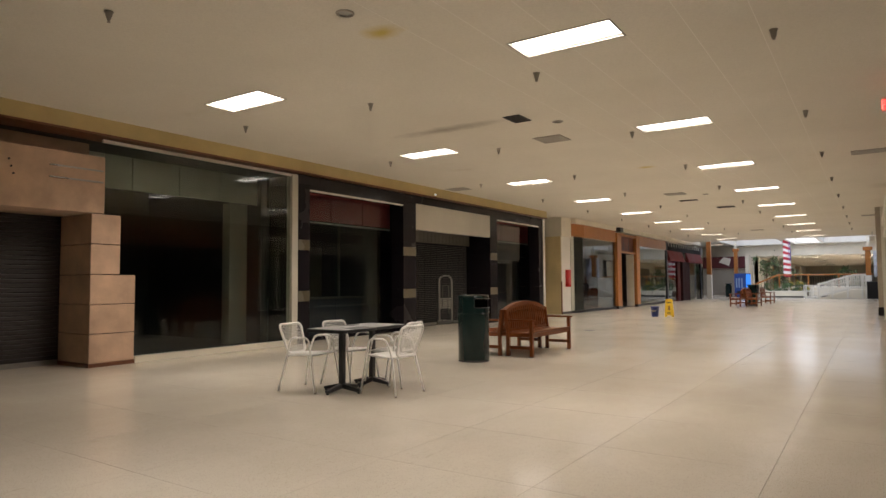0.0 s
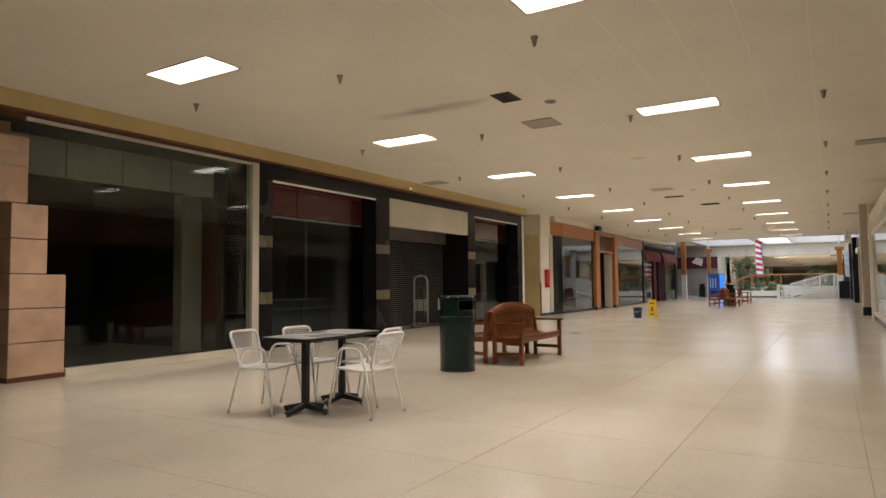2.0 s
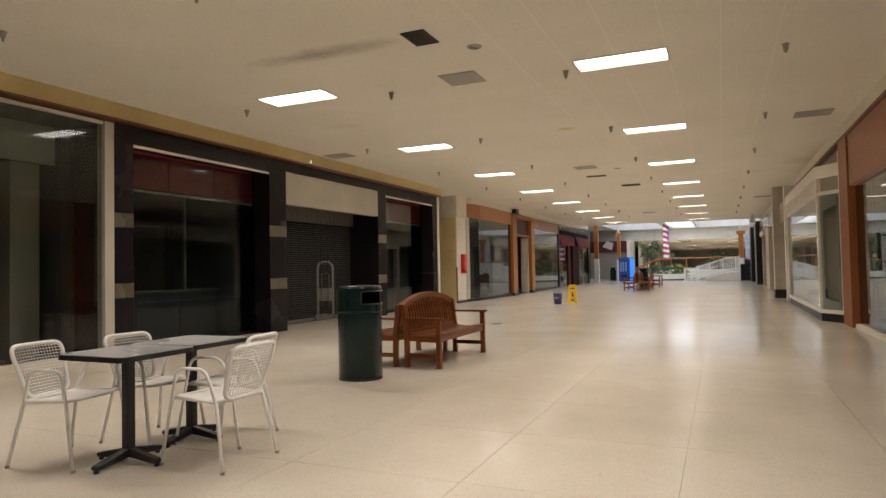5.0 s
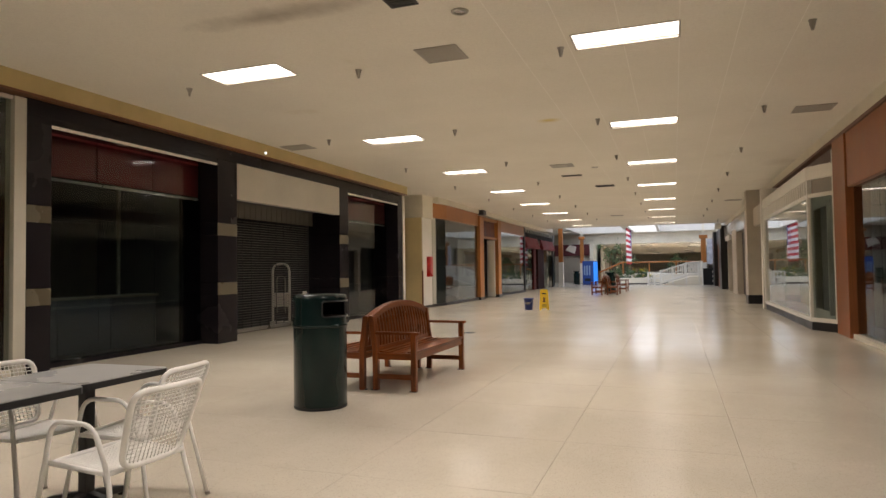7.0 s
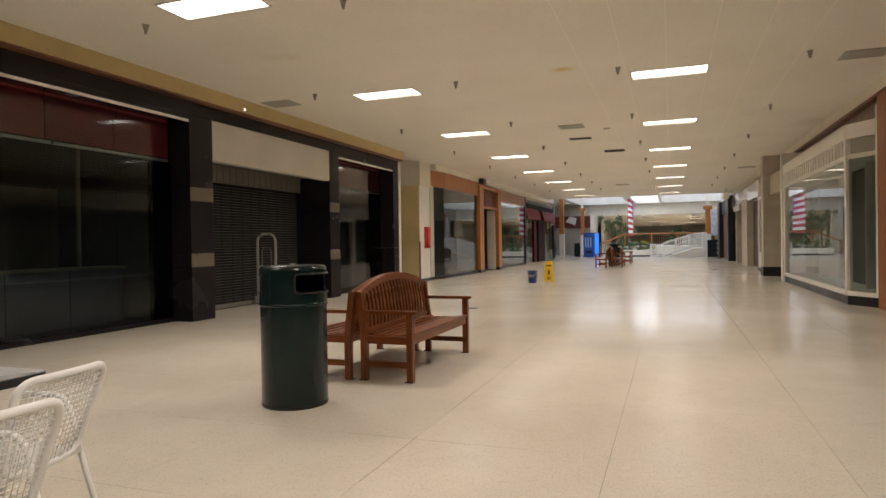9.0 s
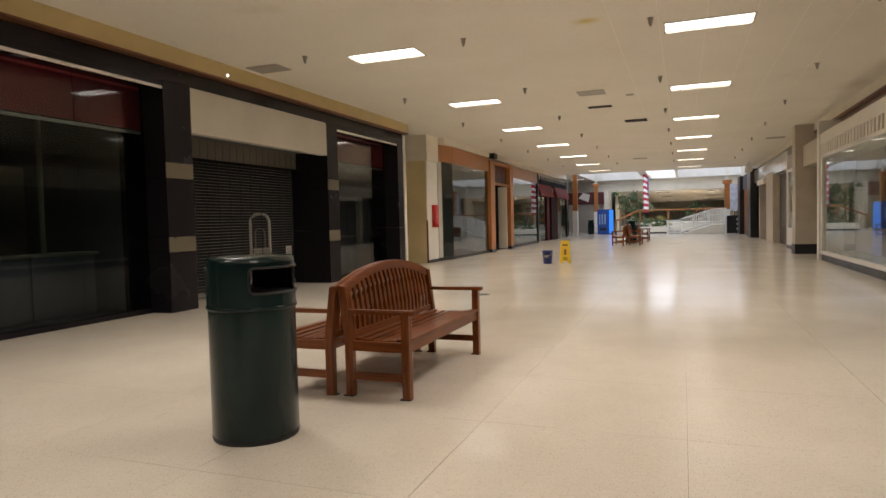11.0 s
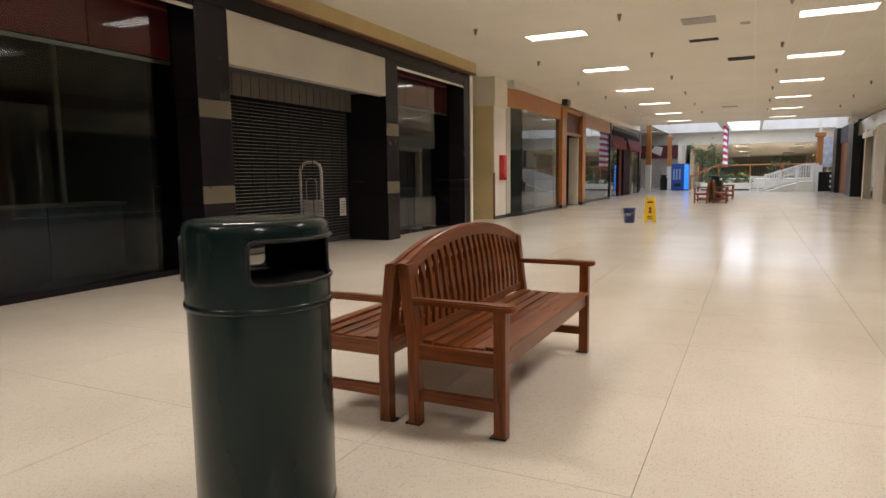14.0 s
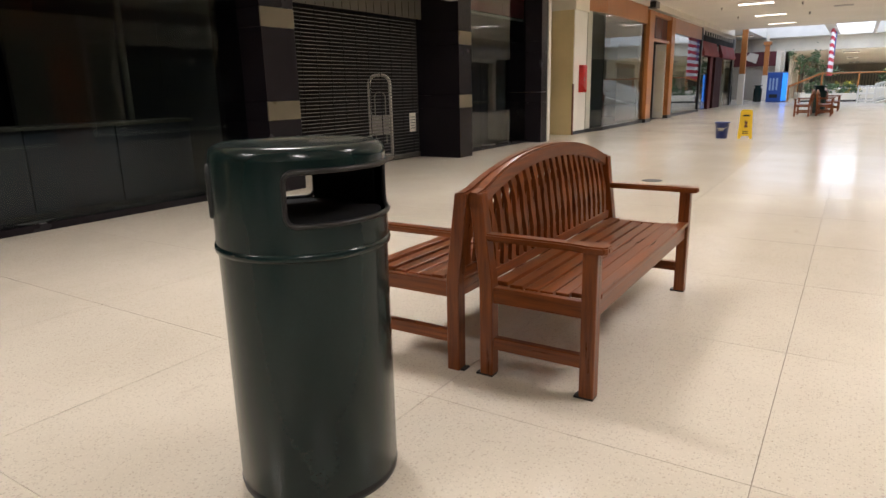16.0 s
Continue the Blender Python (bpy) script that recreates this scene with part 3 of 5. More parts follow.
for a, b in ((40.8, 44.6), (45.6, 49.9)):
    part("awning", slab(((0, 2.55), (0.22, 2.55), (0.22, 2.68), (0.05, 3.2), (0, 3.2)), a, b, m=pose(X3, 0, 0, 90, 0, 0) @ Matrix.Diagonal((1, 1, -1, 1))), paint("awning_red", (0.17, 0.02, 0.02), 0.8), shop3, "red fabric awning")
part("vestibule", box(X3 - 0.3, X3 + 0.10, 44.4, 46.4, 0, 2.6, 0.012), paint("dark_maroon", (0.035, 0.012, 0.012), 0.85, spec=0.15), shop3, "dark maroon vestibule box")
for a, b in ((40.72, 41.0), (50.0, 50.3)):
    part("post", box(X3 - 0.3, X3 + 0.05, a, b, 0, 3.2, 0.01), BLACK, shop3)
part("red_jamb", box(X3 - 0.3, X3 + 0.07, 43.2, 43.9, 0, 2.9, 0.01), paint("dark_red", (0.075, 0.012, 0.011), 0.8, spec=0.2), shop3)
for a, b in ((41.0, 43.2), (46.4, 48.2), (48.21, 50.0)):
    part("pane", box(X3 - 0.012, X3, a, b, 0.05, 3.2), GLASS, shop3)
part("end_pane", box(X3 - 0.42, X3, 50.98, 50.992, 0.05, 3.2), SHINYGLASS, shop3)
part("end_pane", box(X3 - 0.012, X3, 50.3, 50.97, 0.05, 3.2), SHINYGLASS, shop3)
part("end_board", box(X3 - 0.42, X3, 50.3, 50.99, 3.2, 3.75, 0.01), BLACK, shop3)
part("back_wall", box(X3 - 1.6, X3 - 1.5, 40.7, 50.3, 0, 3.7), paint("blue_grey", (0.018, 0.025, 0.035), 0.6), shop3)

# ---- shops on the other side ----
right = thing("orange_corner_shopfront", "orange wood shop front with dark glass under a deep header", "shopfront")
part("pier", box(RX - 0.03, RX + 0.35, 17.15, 18.05, 0.0, 3.62, 0.012), ORANGE_SHADED, right)
part("header", box(RX, RX + 0.3, 11.3, 17.15, 2.66, 3.62, 0.012), ORANGE_SHADED, right, "deep orange wood header, darkened for shade")
part("plinth", box(RX + 0.02, RX + 0.25, 11.3, 17.15, 0, 0.08, 0.004), CREAM, right)
for k in range(4):
    a = 11.3 + 1.4625 * k
    part("pane", box(RX + 0.1, RX + 0.112, a + 0.003, a + 1.459, 0.08, 2.66), DARKGLASS, right)
setting("fascia_east", box(RX - 0.02, RX + 0.5, 11.3, END, 3.68, TOP), CREAM, "cream fascia band under the ceiling", "fascia")
setting("trim_east", box(RX - 0.03, RX + 0.5, 11.3, 29.0, 3.62, 3.68), TRIM, "rust-brown trim under the cream fascia", "trim")
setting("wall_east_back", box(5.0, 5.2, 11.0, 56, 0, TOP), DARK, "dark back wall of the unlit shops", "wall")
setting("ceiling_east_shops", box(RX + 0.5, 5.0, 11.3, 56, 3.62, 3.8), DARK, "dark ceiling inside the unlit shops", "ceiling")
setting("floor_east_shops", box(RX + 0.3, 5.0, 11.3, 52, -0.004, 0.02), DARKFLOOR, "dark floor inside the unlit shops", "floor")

bay = thing("bay_shopfront", "white framed bay shop window on a black plinth", "shopfront")
BX, Y0, Y1 = 0.53, 18.72, 25.45
plan = ((BX, Y0), (BX, Y1), (BX + 0.7, Y1), (BX + 0.7, Y0 - 0.55), (BX + 0.34, Y0 - 0.55))


def grown(d):
    return [(BX - d, Y0 - d * 0.4), (BX - d, Y1), (BX + 0.7, Y1), (BX + 0.7, Y0 - 0.55 - d), (BX + 0.34 - d * 0.6, Y0 - 0.55 - d)][::-1]


part("plinth", slab(grown(0.0), 0.0, 0.17), BLACK, bay, "black plinth")
part("sill", slab(grown(0.03), 0.17, 0.25), WHITE, bay)
part("cornice", slab(grown(0.04), 3.0, 3.26), WHITE, bay, "cream cornice board")
part("rail", slab(grown(0.01), 2.64, 2.72), WHITE, bay)
part("louvre_back", slab(grown(-0.04), 2.72, 3.0), VENT, bay)
for k in range(26):
    y = Y0 + 0.06 + 0.257 * k
    part("louvre", box(BX - 0.005, BX + 0.03, y, y + 0.13, 2.72, 3.0, 0.004), WHITE, bay)
for y in (Y0, Y1 - 0.1):
    part("mullion", box(BX - 0.02, BX + 0.08, y - 0.02, y + 0.1, 0.25, 3.0, 0.008), WHITE, bay)
part("corner_mullion", box(BX + 0.31, BX + 0.42, Y0 - 0.62, Y0 - 0.52, 0.25, 3.5, 0.008), WHITE, bay)
for a, b in ((Y0 + 0.1, 22.05), (22.06, Y1 - 0.1)):
    part("pane", box(BX + 0.02, BX + 0.032, a, b, 0.25, 2.64), GLASS, bay)
d = Vector((0.34, -0.55, 0))
part("side_pane", box(0, d.length, -0.006, 0.006, 0.25, 2.64, m=pose(BX + 0.02, Y0, 0, 0, 0, math.degrees(math.atan2(d.y, d.x)))), GLASS, bay)
part("inner_partition", box(BX + 0.42, BX + 1.5, Y0 + 0.5, Y0 + 0.55, 0.0, 3.0), paint("grey_partition", (0.8, 0.77, 0.70), 0.6), bay)
part("inner_board", box(BX + 1.5, BX + 1.56, Y0 - 0.5, Y1, 0.0, 3.0), paint("grey_board", (0.26, 0.25, 0.23), 0.6), bay)
part("end_post", box(BX - 0.07, BX + 0.5, Y1 + 0.002, Y1 + 0.22, 0.0, 3.62, 0.01), WHITE, bay, "white end post")
setting("wall_over_bay", box(RX + 0.1, RX + 0.3, 18.05, 30, 3.2, 3.62), paint("dull_pink", (0.34, 0.25, 0.22), 0.6), "dull pink wall above the bay window", "wall")

# cream paint darkened to stand for the dim light on this side
CREAM_SHADED = paint("cream_shaded", (0.54, 0.48, 0.385), 0.5, vary=0.08)
setting("entrance_lintel", box(BX + 0.02, BX + 0.5, 25.68, 28.3, 2.62, 3.25), CREAM_SHADED, "cream lintel over a recessed entrance", "lintel")
setting("pillar_east", box(0.34, 1.9, 28.3, 28.85, 0.30, TOP), CREAM_SHADED, "cream pillar with a dark base", "pillar")
setting("pillar_east_base", box(0.32, 1.92, 28.28, 28.87, 0, 0.30), BLACK, "dark base of the cream pillar", "baseboard")
# a second cream copy with the recess's shade in its colour
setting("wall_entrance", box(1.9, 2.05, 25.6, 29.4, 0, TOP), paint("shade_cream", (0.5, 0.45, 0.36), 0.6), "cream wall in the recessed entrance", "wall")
row = thing("white_shopfront", "white framed shop fronts with glass and a brown shutter", "shopfront")
part("plinth", box(0.64, 0.9, 28.89, 32.3, 0, 0.12, 0.006), BLACK, row)
part("stall_riser", box(0.66, 0.85, 28.89, 32.3, 0.12, 0.72, 0.006), WHITE, row, "white panel under the window")
part("vent_knob", rod((0.655, 30.6, 0.5), (0.665, 30.6, 0.5), 0.04, seg=14), BLACK, row)
part("pane", box(0.70, 0.712, 28.95, 32.1, 0.72, 2.7), GLASS, row)
part("top_rail", box(0.66, 0.78, 28.89, 32.3, 2.7, 2.8, 0.006), WHITE, row)
for y in (28.90, 32.1):
    part("mullion", box(0.66, 0.78, y, y + 0.12, 0.72, 2.7, 0.006), WHITE, row)
for k in range(6):
    part("transom_bar", box(0.67, 0.75, 28.95 + 0.62 * k, 29.05 + 0.62 * k, 2.8, 3.3, 0.006), WHITE, row)
part("transom_back", box(0.78, 0.82, 28.9, 32.3, 2.8, 3.3), VENT, row)
part("inner_board", box(1.5, 1.56, 28.9, 32.3, 0.02, 3.3), CREAM_SHADED, row)
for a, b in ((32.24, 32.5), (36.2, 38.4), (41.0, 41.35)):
    part("post", box(0.66, 0.95, a, b, 0, 3.0, 0.01), CREAM_SHADED, row)
part("header", box(0.67, 1.0, 32.32, 43.5, 2.85, 3.5, 0.01), paint("glossy_board", (0.62, 0.60, 0.57), 0.12, vary=0.06), row, "glossy white header board")
brown = paint("brown_slats", (0.075, 0.055, 0.042), 0.5)
for k in range(28):
    part("shutter_slat", box(0.92, 0.95, 32.5, 36.2, 0.02 + 0.1 * k, 0.112 + 0.1 * k, 0.008), brown, row)
side_door = part("door", box(1.05, 1.1, 38.4, 41.0, 0.02, 2.85), DARK, row)
part("handle", box(1.01, 1.05, 40.6, 40.64, 0.9, 1.25, 0.006), STEEL, side_door)
part("awning_box", box(0.55, 0.66, 38.5, 41.2, 2.62, 2.85, 0.02), WHITE, row, "white rolled blind box")
part("pane", box(0.80, 0.812, 41.35, 43.5, 0.05, 2.85), GLASS, row)
dark_row = thing("black_shopfront", "black pier shop front with an orange wood door", "shopfront")
for a, b in ((43.5, 45.3), (50.2, 51.8)):
    part("pier", box(0.47, 1.2, a, b, 0, 3.62, 0.01), BLACK, dark_row)
part("door", box(0.72, 0.81, 45.3, 50.2, 0.02, 2.75, 0.01), ORANGE_SHADED, dark_row, "orange wood door, darkened for shade")
part("header", box(0.66, 1.1, 45.3, 50.2, 2.75, 3.62, 0.01), DARK, dark_row)
for y in (41.6, 42.4):
    hung = thing("hanging_sign", "blank white box sign hanging under the ceiling", "sign", "small hanging signs")
    part("box", box(0.12, 0.40, y - 0.05, y + 0.05, 3.36, 3.64, 0.01), WHITE, hung)
    part("rod", rod((0.26, y, 3.64), (0.26, y, TOP), 0.012, seg=8), STEEL, hung)
setting("wall_over_shops_east", box(RX + 0.145, RX + 0.3, 30, 56, 3.4, 3.68), CREAM_SHADED, "cream strip above the shop fronts", "wall")

# ---- exit sign ----
exit_sign = thing("exit_sign", "lit red exit sign in a pale box hung from the ceiling", "exit sign")
part("box", box(0.36, 0.70, 11.02, 11.06, 3.53, 3.75, 0.008), WHITE, exit_sign)
part("stem", rod((0.53, 11.04, 3.75), (0.53, 11.04, TOP), 0.012, seg=8), WHITE, exit_sign)
GLOWRED = glowing("exit_red", (1.0, 0.03, 0.03), 4.0)
word = bpy.data.curves.new("exit_word", "FONT")
word.body, word.size, word.extrude, word.align_x = "EXIT", 0.175, 0.002, "CENTER"
word.materials.append(GLOWRED)
letters = new("letters", word)
letters.parent = exit_sign
letters.matrix_basis = pose(0.53, 11.014, 3.578, 90, 0, 0)
tagged(letters, "red glowing letters")


# ---- litter bin ----
def litter_bin():
    ob = thing("litter_bin", "dark green enamelled round litter bin with wide side openings", "litter bin", "litter bins")
    R, seg = 0.258, 112
    body = lathe([(0.235, 0.0), (0.245, 0.012), (R - 0.004, 0.03), (R - 0.004, 0.772)], seg)
    lathe([(R - 0.03, 0.762), (R - 0.03, 0.05)], seg, body)
    part("body", body, GREEN, ob, smooth=True)
    part("base_ring", lathe([(0.20, 0.0), (0.252, 0.0), (0.256, 0.02), (0.25, 0.035)], 64), BLACK, ob, smooth=True)
    part("band", lathe([(R - 0.01, 0.767), (R + 0.004, 0.772), (R + 0.006, 0.782), (R + 0.004, 0.792), (R - 0.01, 0.797)], 80), GREEN, ob, smooth=True)
    # the hood: a shell with two openings that face away from each other
    half, zs = radians(55), [0.794, 0.84, 0.870, 0.91, 0.965, 1.016, 1.030, 1.044]
    hood = bmesh.new()
    for r, flip in ((R, False), (R - 0.012, True)):
        g = [[hood.verts.new((r * math.cos(2 * math.pi * k / seg), r * math.sin(2 * math.pi * k / seg), z)) for k in range(seg)] for z in zs]
        for i in range(len(zs) - 1):
            for k in range(seg):
                a = (2 * math.pi * (k + 0.5) / seg + math.pi / 2) % math.pi - math.pi / 2
                if 2 <= i <= 4 and abs(a) < half:
                    continue
                f = (g[i][k], g[i][(k + 1) % seg], g[i + 1][(k + 1) % seg], g[i + 1][k])
                hood.faces.new(f[::-1] if flip else f)
    lathe([(R, 1.044), (R - 0.004, 1.062), (R - 0.014, 1.074), (R - 0.03, 1.079), (R - 0.05, 1.076), (R - 0.08, 1.068), (0.001, 1.064)], seg, hood)
    hood_ob = part("hood", hood, GREEN, ob, smooth=True)
    # black lips round the openings
    for side in (0, math.pi):
        flat = smooth_path([Vector((0, 0.870, 0)), Vector((half * R, 0.870, 0)), Vector((half * R, 1.016, 0)), Vector((-half * R, 1.016, 0)), Vector((-half * R, 0.870, 0)), Vector((-0.001, 0.870, 0))], 0.035, 5)
        ring = []
        for p, q in zip(flat, flat[1:]):
            n = max(1, round((q - p).length / 0.02))
            for i in range(n):
                m = p.lerp(q, i / n)
                ring.append(Vector(((R + 0.002) * math.cos(side + m.x / R), (R + 0.002) * math.sin(side + m.x / R), m.y)))
        part("lip", tube(ring, 0.0075, 8, True), BLACK, hood_ob, "black rubber lip", smooth=True)
    part("liner", lathe([(0.001, 0.70), (0.21, 0.72), (0.222, 0.80), (0.222, 0.862), (0.230, 0.862)], 48), BLACK, ob, "black inner liner", smooth=True)
    # matte black disc, added so the space under the hood reads as dark
    part("inside_disc", rod((0, 0, 0.862), (0, 0, 0.869), 0.238, seg=48), MATTEBLACK, ob, "black disc that hides the liner and darkens the inside")
    for s in (-1, 1):
        part("inner_wall", box(-0.12, 0.12, s * 0.200 - 0.004, s * 0.200 + 0.004, 0.87, 1.06), MATTEBLACK, ob)
    return ob


bin_1 = litter_bin()
bin_1.matrix_world = pose(-5.276, 9.63, 0)


# ---- bench ----
def bench():
    ob = thing("garden_bench", "reddish-brown slatted wooden bench with arched back, one of a back-to-back pair", "bench", "wooden benches")
    H = 0.80
    lean = 0.05

    def crest(y):
        return 0.768 + 0.135 * (1 - (abs(y) / H) ** 2.2)

    for s in (-1, 1):
        y = s * H
        bm = slab(((-0.03, 0), (0.03, 0), (0.03, 0.42), (0.03 - lean, 0.80), (-0.03 - lean, 0.80), (-0.032, 0.42)), -0.03, 0.03, m=pose(0, y, 0, 90, 0, 0))
        bmesh.ops.recalc_face_normals(bm, faces=bm.faces)
        bmesh.ops.bevel(bm, geom=bm.edges[:], offset=0.004, segments=1, affect="EDGES")
        back_leg = part("back_leg", bm, BENCHWOOD_Z, ob)
        front_leg = part("front_leg", box(0.42, 0.48, y - 0.03, y + 0.03, 0, 0.605, 0.005), BENCHWOOD_Z, ob)
        part("side_rail", box(0.03, 0.42, y - 0.018, y + 0.018, 0.335, 0.405, 0.004), BENCHWOOD_X, ob)
        part("stretcher", box(0.03, 0.42, y - 0.018, y + 0.018, 0.125, 0.18, 0.004), BENCHWOOD_X, ob)
        arm = slab([(-0.04, -0.028), (0.36, -0.03), (0.44, -0.046), (0.505, -0.044), (0.52, -0.02), (0.52, 0.02), (0.505, 0.044), (0.44, 0.046), (0.36, 0.03), (-0.04, 0.028)],
                   0.605, 0.635, m=pose(0, y, 0))
        bmesh.ops.bevel(arm, geom=arm.edges[:], offset=0.007, segments=2, affect="EDGES")
        part("armrest", arm, BENCHWOOD_X, ob)
        for x in (0, 0.45):
            part("foot_bracket", box(x - 0.05, x + 0.031, y - 0.031, y + 0.018, 0.0, 0.01, 0.003), BLACK, front_leg if x else back_leg)
    part("front_rail", box(0.43, 0.465, -H + 0.03, H - 0.03, 0.33, 0.405, 0.004), BENCHWOOD, ob)
    part("back_rail", box(-0.02, 0.015, -H + 0.03, H - 0.03, 0.335, 0.405, 0.004), BENCHWOOD, ob)
    part("middle_rail", box(0.0, 0.45, -0.02, 0.02, 0.34, 0.40, 0.004), BENCHWOOD_X, ob)
    for k in range(7):
        x = 0.045 + 0.068 * k
        dip = 0.428 - 0.022 * math.sin(math.pi * min(1, (k + 0.6) / 6.4)) + (0.0 if k < 6 else 0.003)
        part("seat_slat", box(x - 0.029, x + 0.029, -H + 0.032 if 0 < k < 6 else -H + 0.032, H - 0.032, dip - 0.02, dip, 0.005), BENCHWOOD, ob)

    def back_x(z):
        return -lean * (z - 0.42) / 0.38 - 0.005

    # arched top rail and straight lower rail of the back
    n, rail = 28, bmesh.new()
    rows = []
    for i in range(n + 1):
        y = -H - 0.03 + (2 * H + 0.06) * i / n
        z = crest(max(-H, min(H, y)))
        rows.append([rail.verts.new((back_x(z) + dx, y, z + dz)) for dx, dz in ((-0.024, -0.032), (0.024, -0.036), (0.022, 0.034), (-0.026, 0.038))])
    for A, B in zip(rows, rows[1:]):
        for k in range(4):
            rail.faces.new((A[k], A[(k + 1) % 4], B[(k + 1) % 4], B[k]))
    rail.faces.new(rows[0][::-1])
    rail.faces.new(rows[-1])
    bmesh.ops.recalc_face_normals(rail, faces=rail.faces)
    bmesh.ops.bevel(rail, geom=[e for e in rail.edges if abs((e.verts[0].co - e.verts[1].co).y) > 0.02], offset=0.007, segments=2, affect="EDGES")
    part("crest_rail", rail, BENCHWOOD, ob, "arched top rail")
    part("lower_back_rail", box(back_x(0.49) - 0.018, back_x(0.49) + 0.018, -H + 0.03, H - 0.03, 0.422, 0.466, 0.004), BENCHWOOD, ob)
    count = 19
    for k in range(count):
        y = -H + 0.085 + (2 * H - 0.17) * k / (count - 1)
        z1 = crest(y) - 0.03
        bm, m = bmesh.new(), 20
        ring = []
        for i in range(m + 1):
            u = i / m
            z = 0.465 + (z1 - 0.465) * u
            # slats swell and shrink along their length
            w = 0.0185 + 0.0058 * math.cos(4 * math.pi * u)
            x = back_x(z) + 0.010 * math.sin(math.pi * u)
            ring.append([bm.verts.new((x + a, y + b * w, z)) for a, b in ((-0.009, -1), (0.009, -1), (0.009, 1), (-0.009, 1))])
        for A, B in zip(ring, ring[1:]):
            for q in range(4):
                bm.faces.new((A[q], A[(q + 1) % 4], B[(q + 1) % 4], B[q]))
        bmesh.ops.recalc_face_normals(bm, faces=bm.faces)
        part("back_slat", bm, BENCHWOOD_Z, ob)
    return ob


bench_1 = bench()
bench_1.matrix_world = pose(-5.12, 11.33, 0)
copy_thing(bench_1, pose(-5.275, 11.31, 0, 0, 0, 180))


# ---- tables and chairs ----
def table():
    ob = thing("cafe_table", "square grey laminate cafe table on a black pedestal with crossed feet", "table", "cafe tables pushed together")
    w, d, c = 0.305, 0.305, 0.06
    line = smooth_path([Vector((x, y, 0)) for x, y in ((-w, 0), (-w, -d), (w, -d), (w, d), (-w, d), (-w, 0.001))], c, 4)
    edge = [(p.x, p.y) for p in line[:-1]]
    part("edge_band", slab(edge, 0.715, 0.747), BLACK, ob, "black edge band")
    part("tabletop", slab([(x * 0.988, y * 0.988) for x, y in edge], 0.747, 0.751), LAMINATE, ob)
    part("pedestal", box(-0.031, 0.031, -0.031, 0.031, 0.06, 0.715, 0.01), BLACK, ob)
    part("top_plate", box(-0.2, 0.2, -0.2, 0.2, 0.70, 0.715, 0.004), BLACK, ob)
    for k in range(4):
        bm = slab(((0, 0.045), (0.22, 0.02), (0.262, 0.02), (0.272, 0.035), (0.262, 0.05), (0.03, 0.10), (0, 0.10)), -0.027, 0.027, m=pose(0, 0, 0, 0, 0, 90 * k + 2) @ pose(0, 0, 0, 90, 0, 0))
        bmesh.ops.recalc_face_normals(bm, faces=bm.faces)
        bmesh.ops.bevel(bm, geom=bm.edges[:], offset=0.006, segments=1, affect="EDGES")
        foot = part("foot", bm, BLACK, ob)
        a = radians(2 + 90 * k)
        part("glide", rod((0.248 * math.cos(a), 0.248 * math.sin(a), 0), (0.248 * math.cos(a), 0.248 * math.sin(a), 0.025), 0.016, seg=10), BLACK, foot)
    return ob


table_1 = table()
table_1.matrix_world = pose(-5.065, 6.28, 0)
copy_thing(table_1, pose(-5.12, 6.89, 0, 0, 0, 1.5))


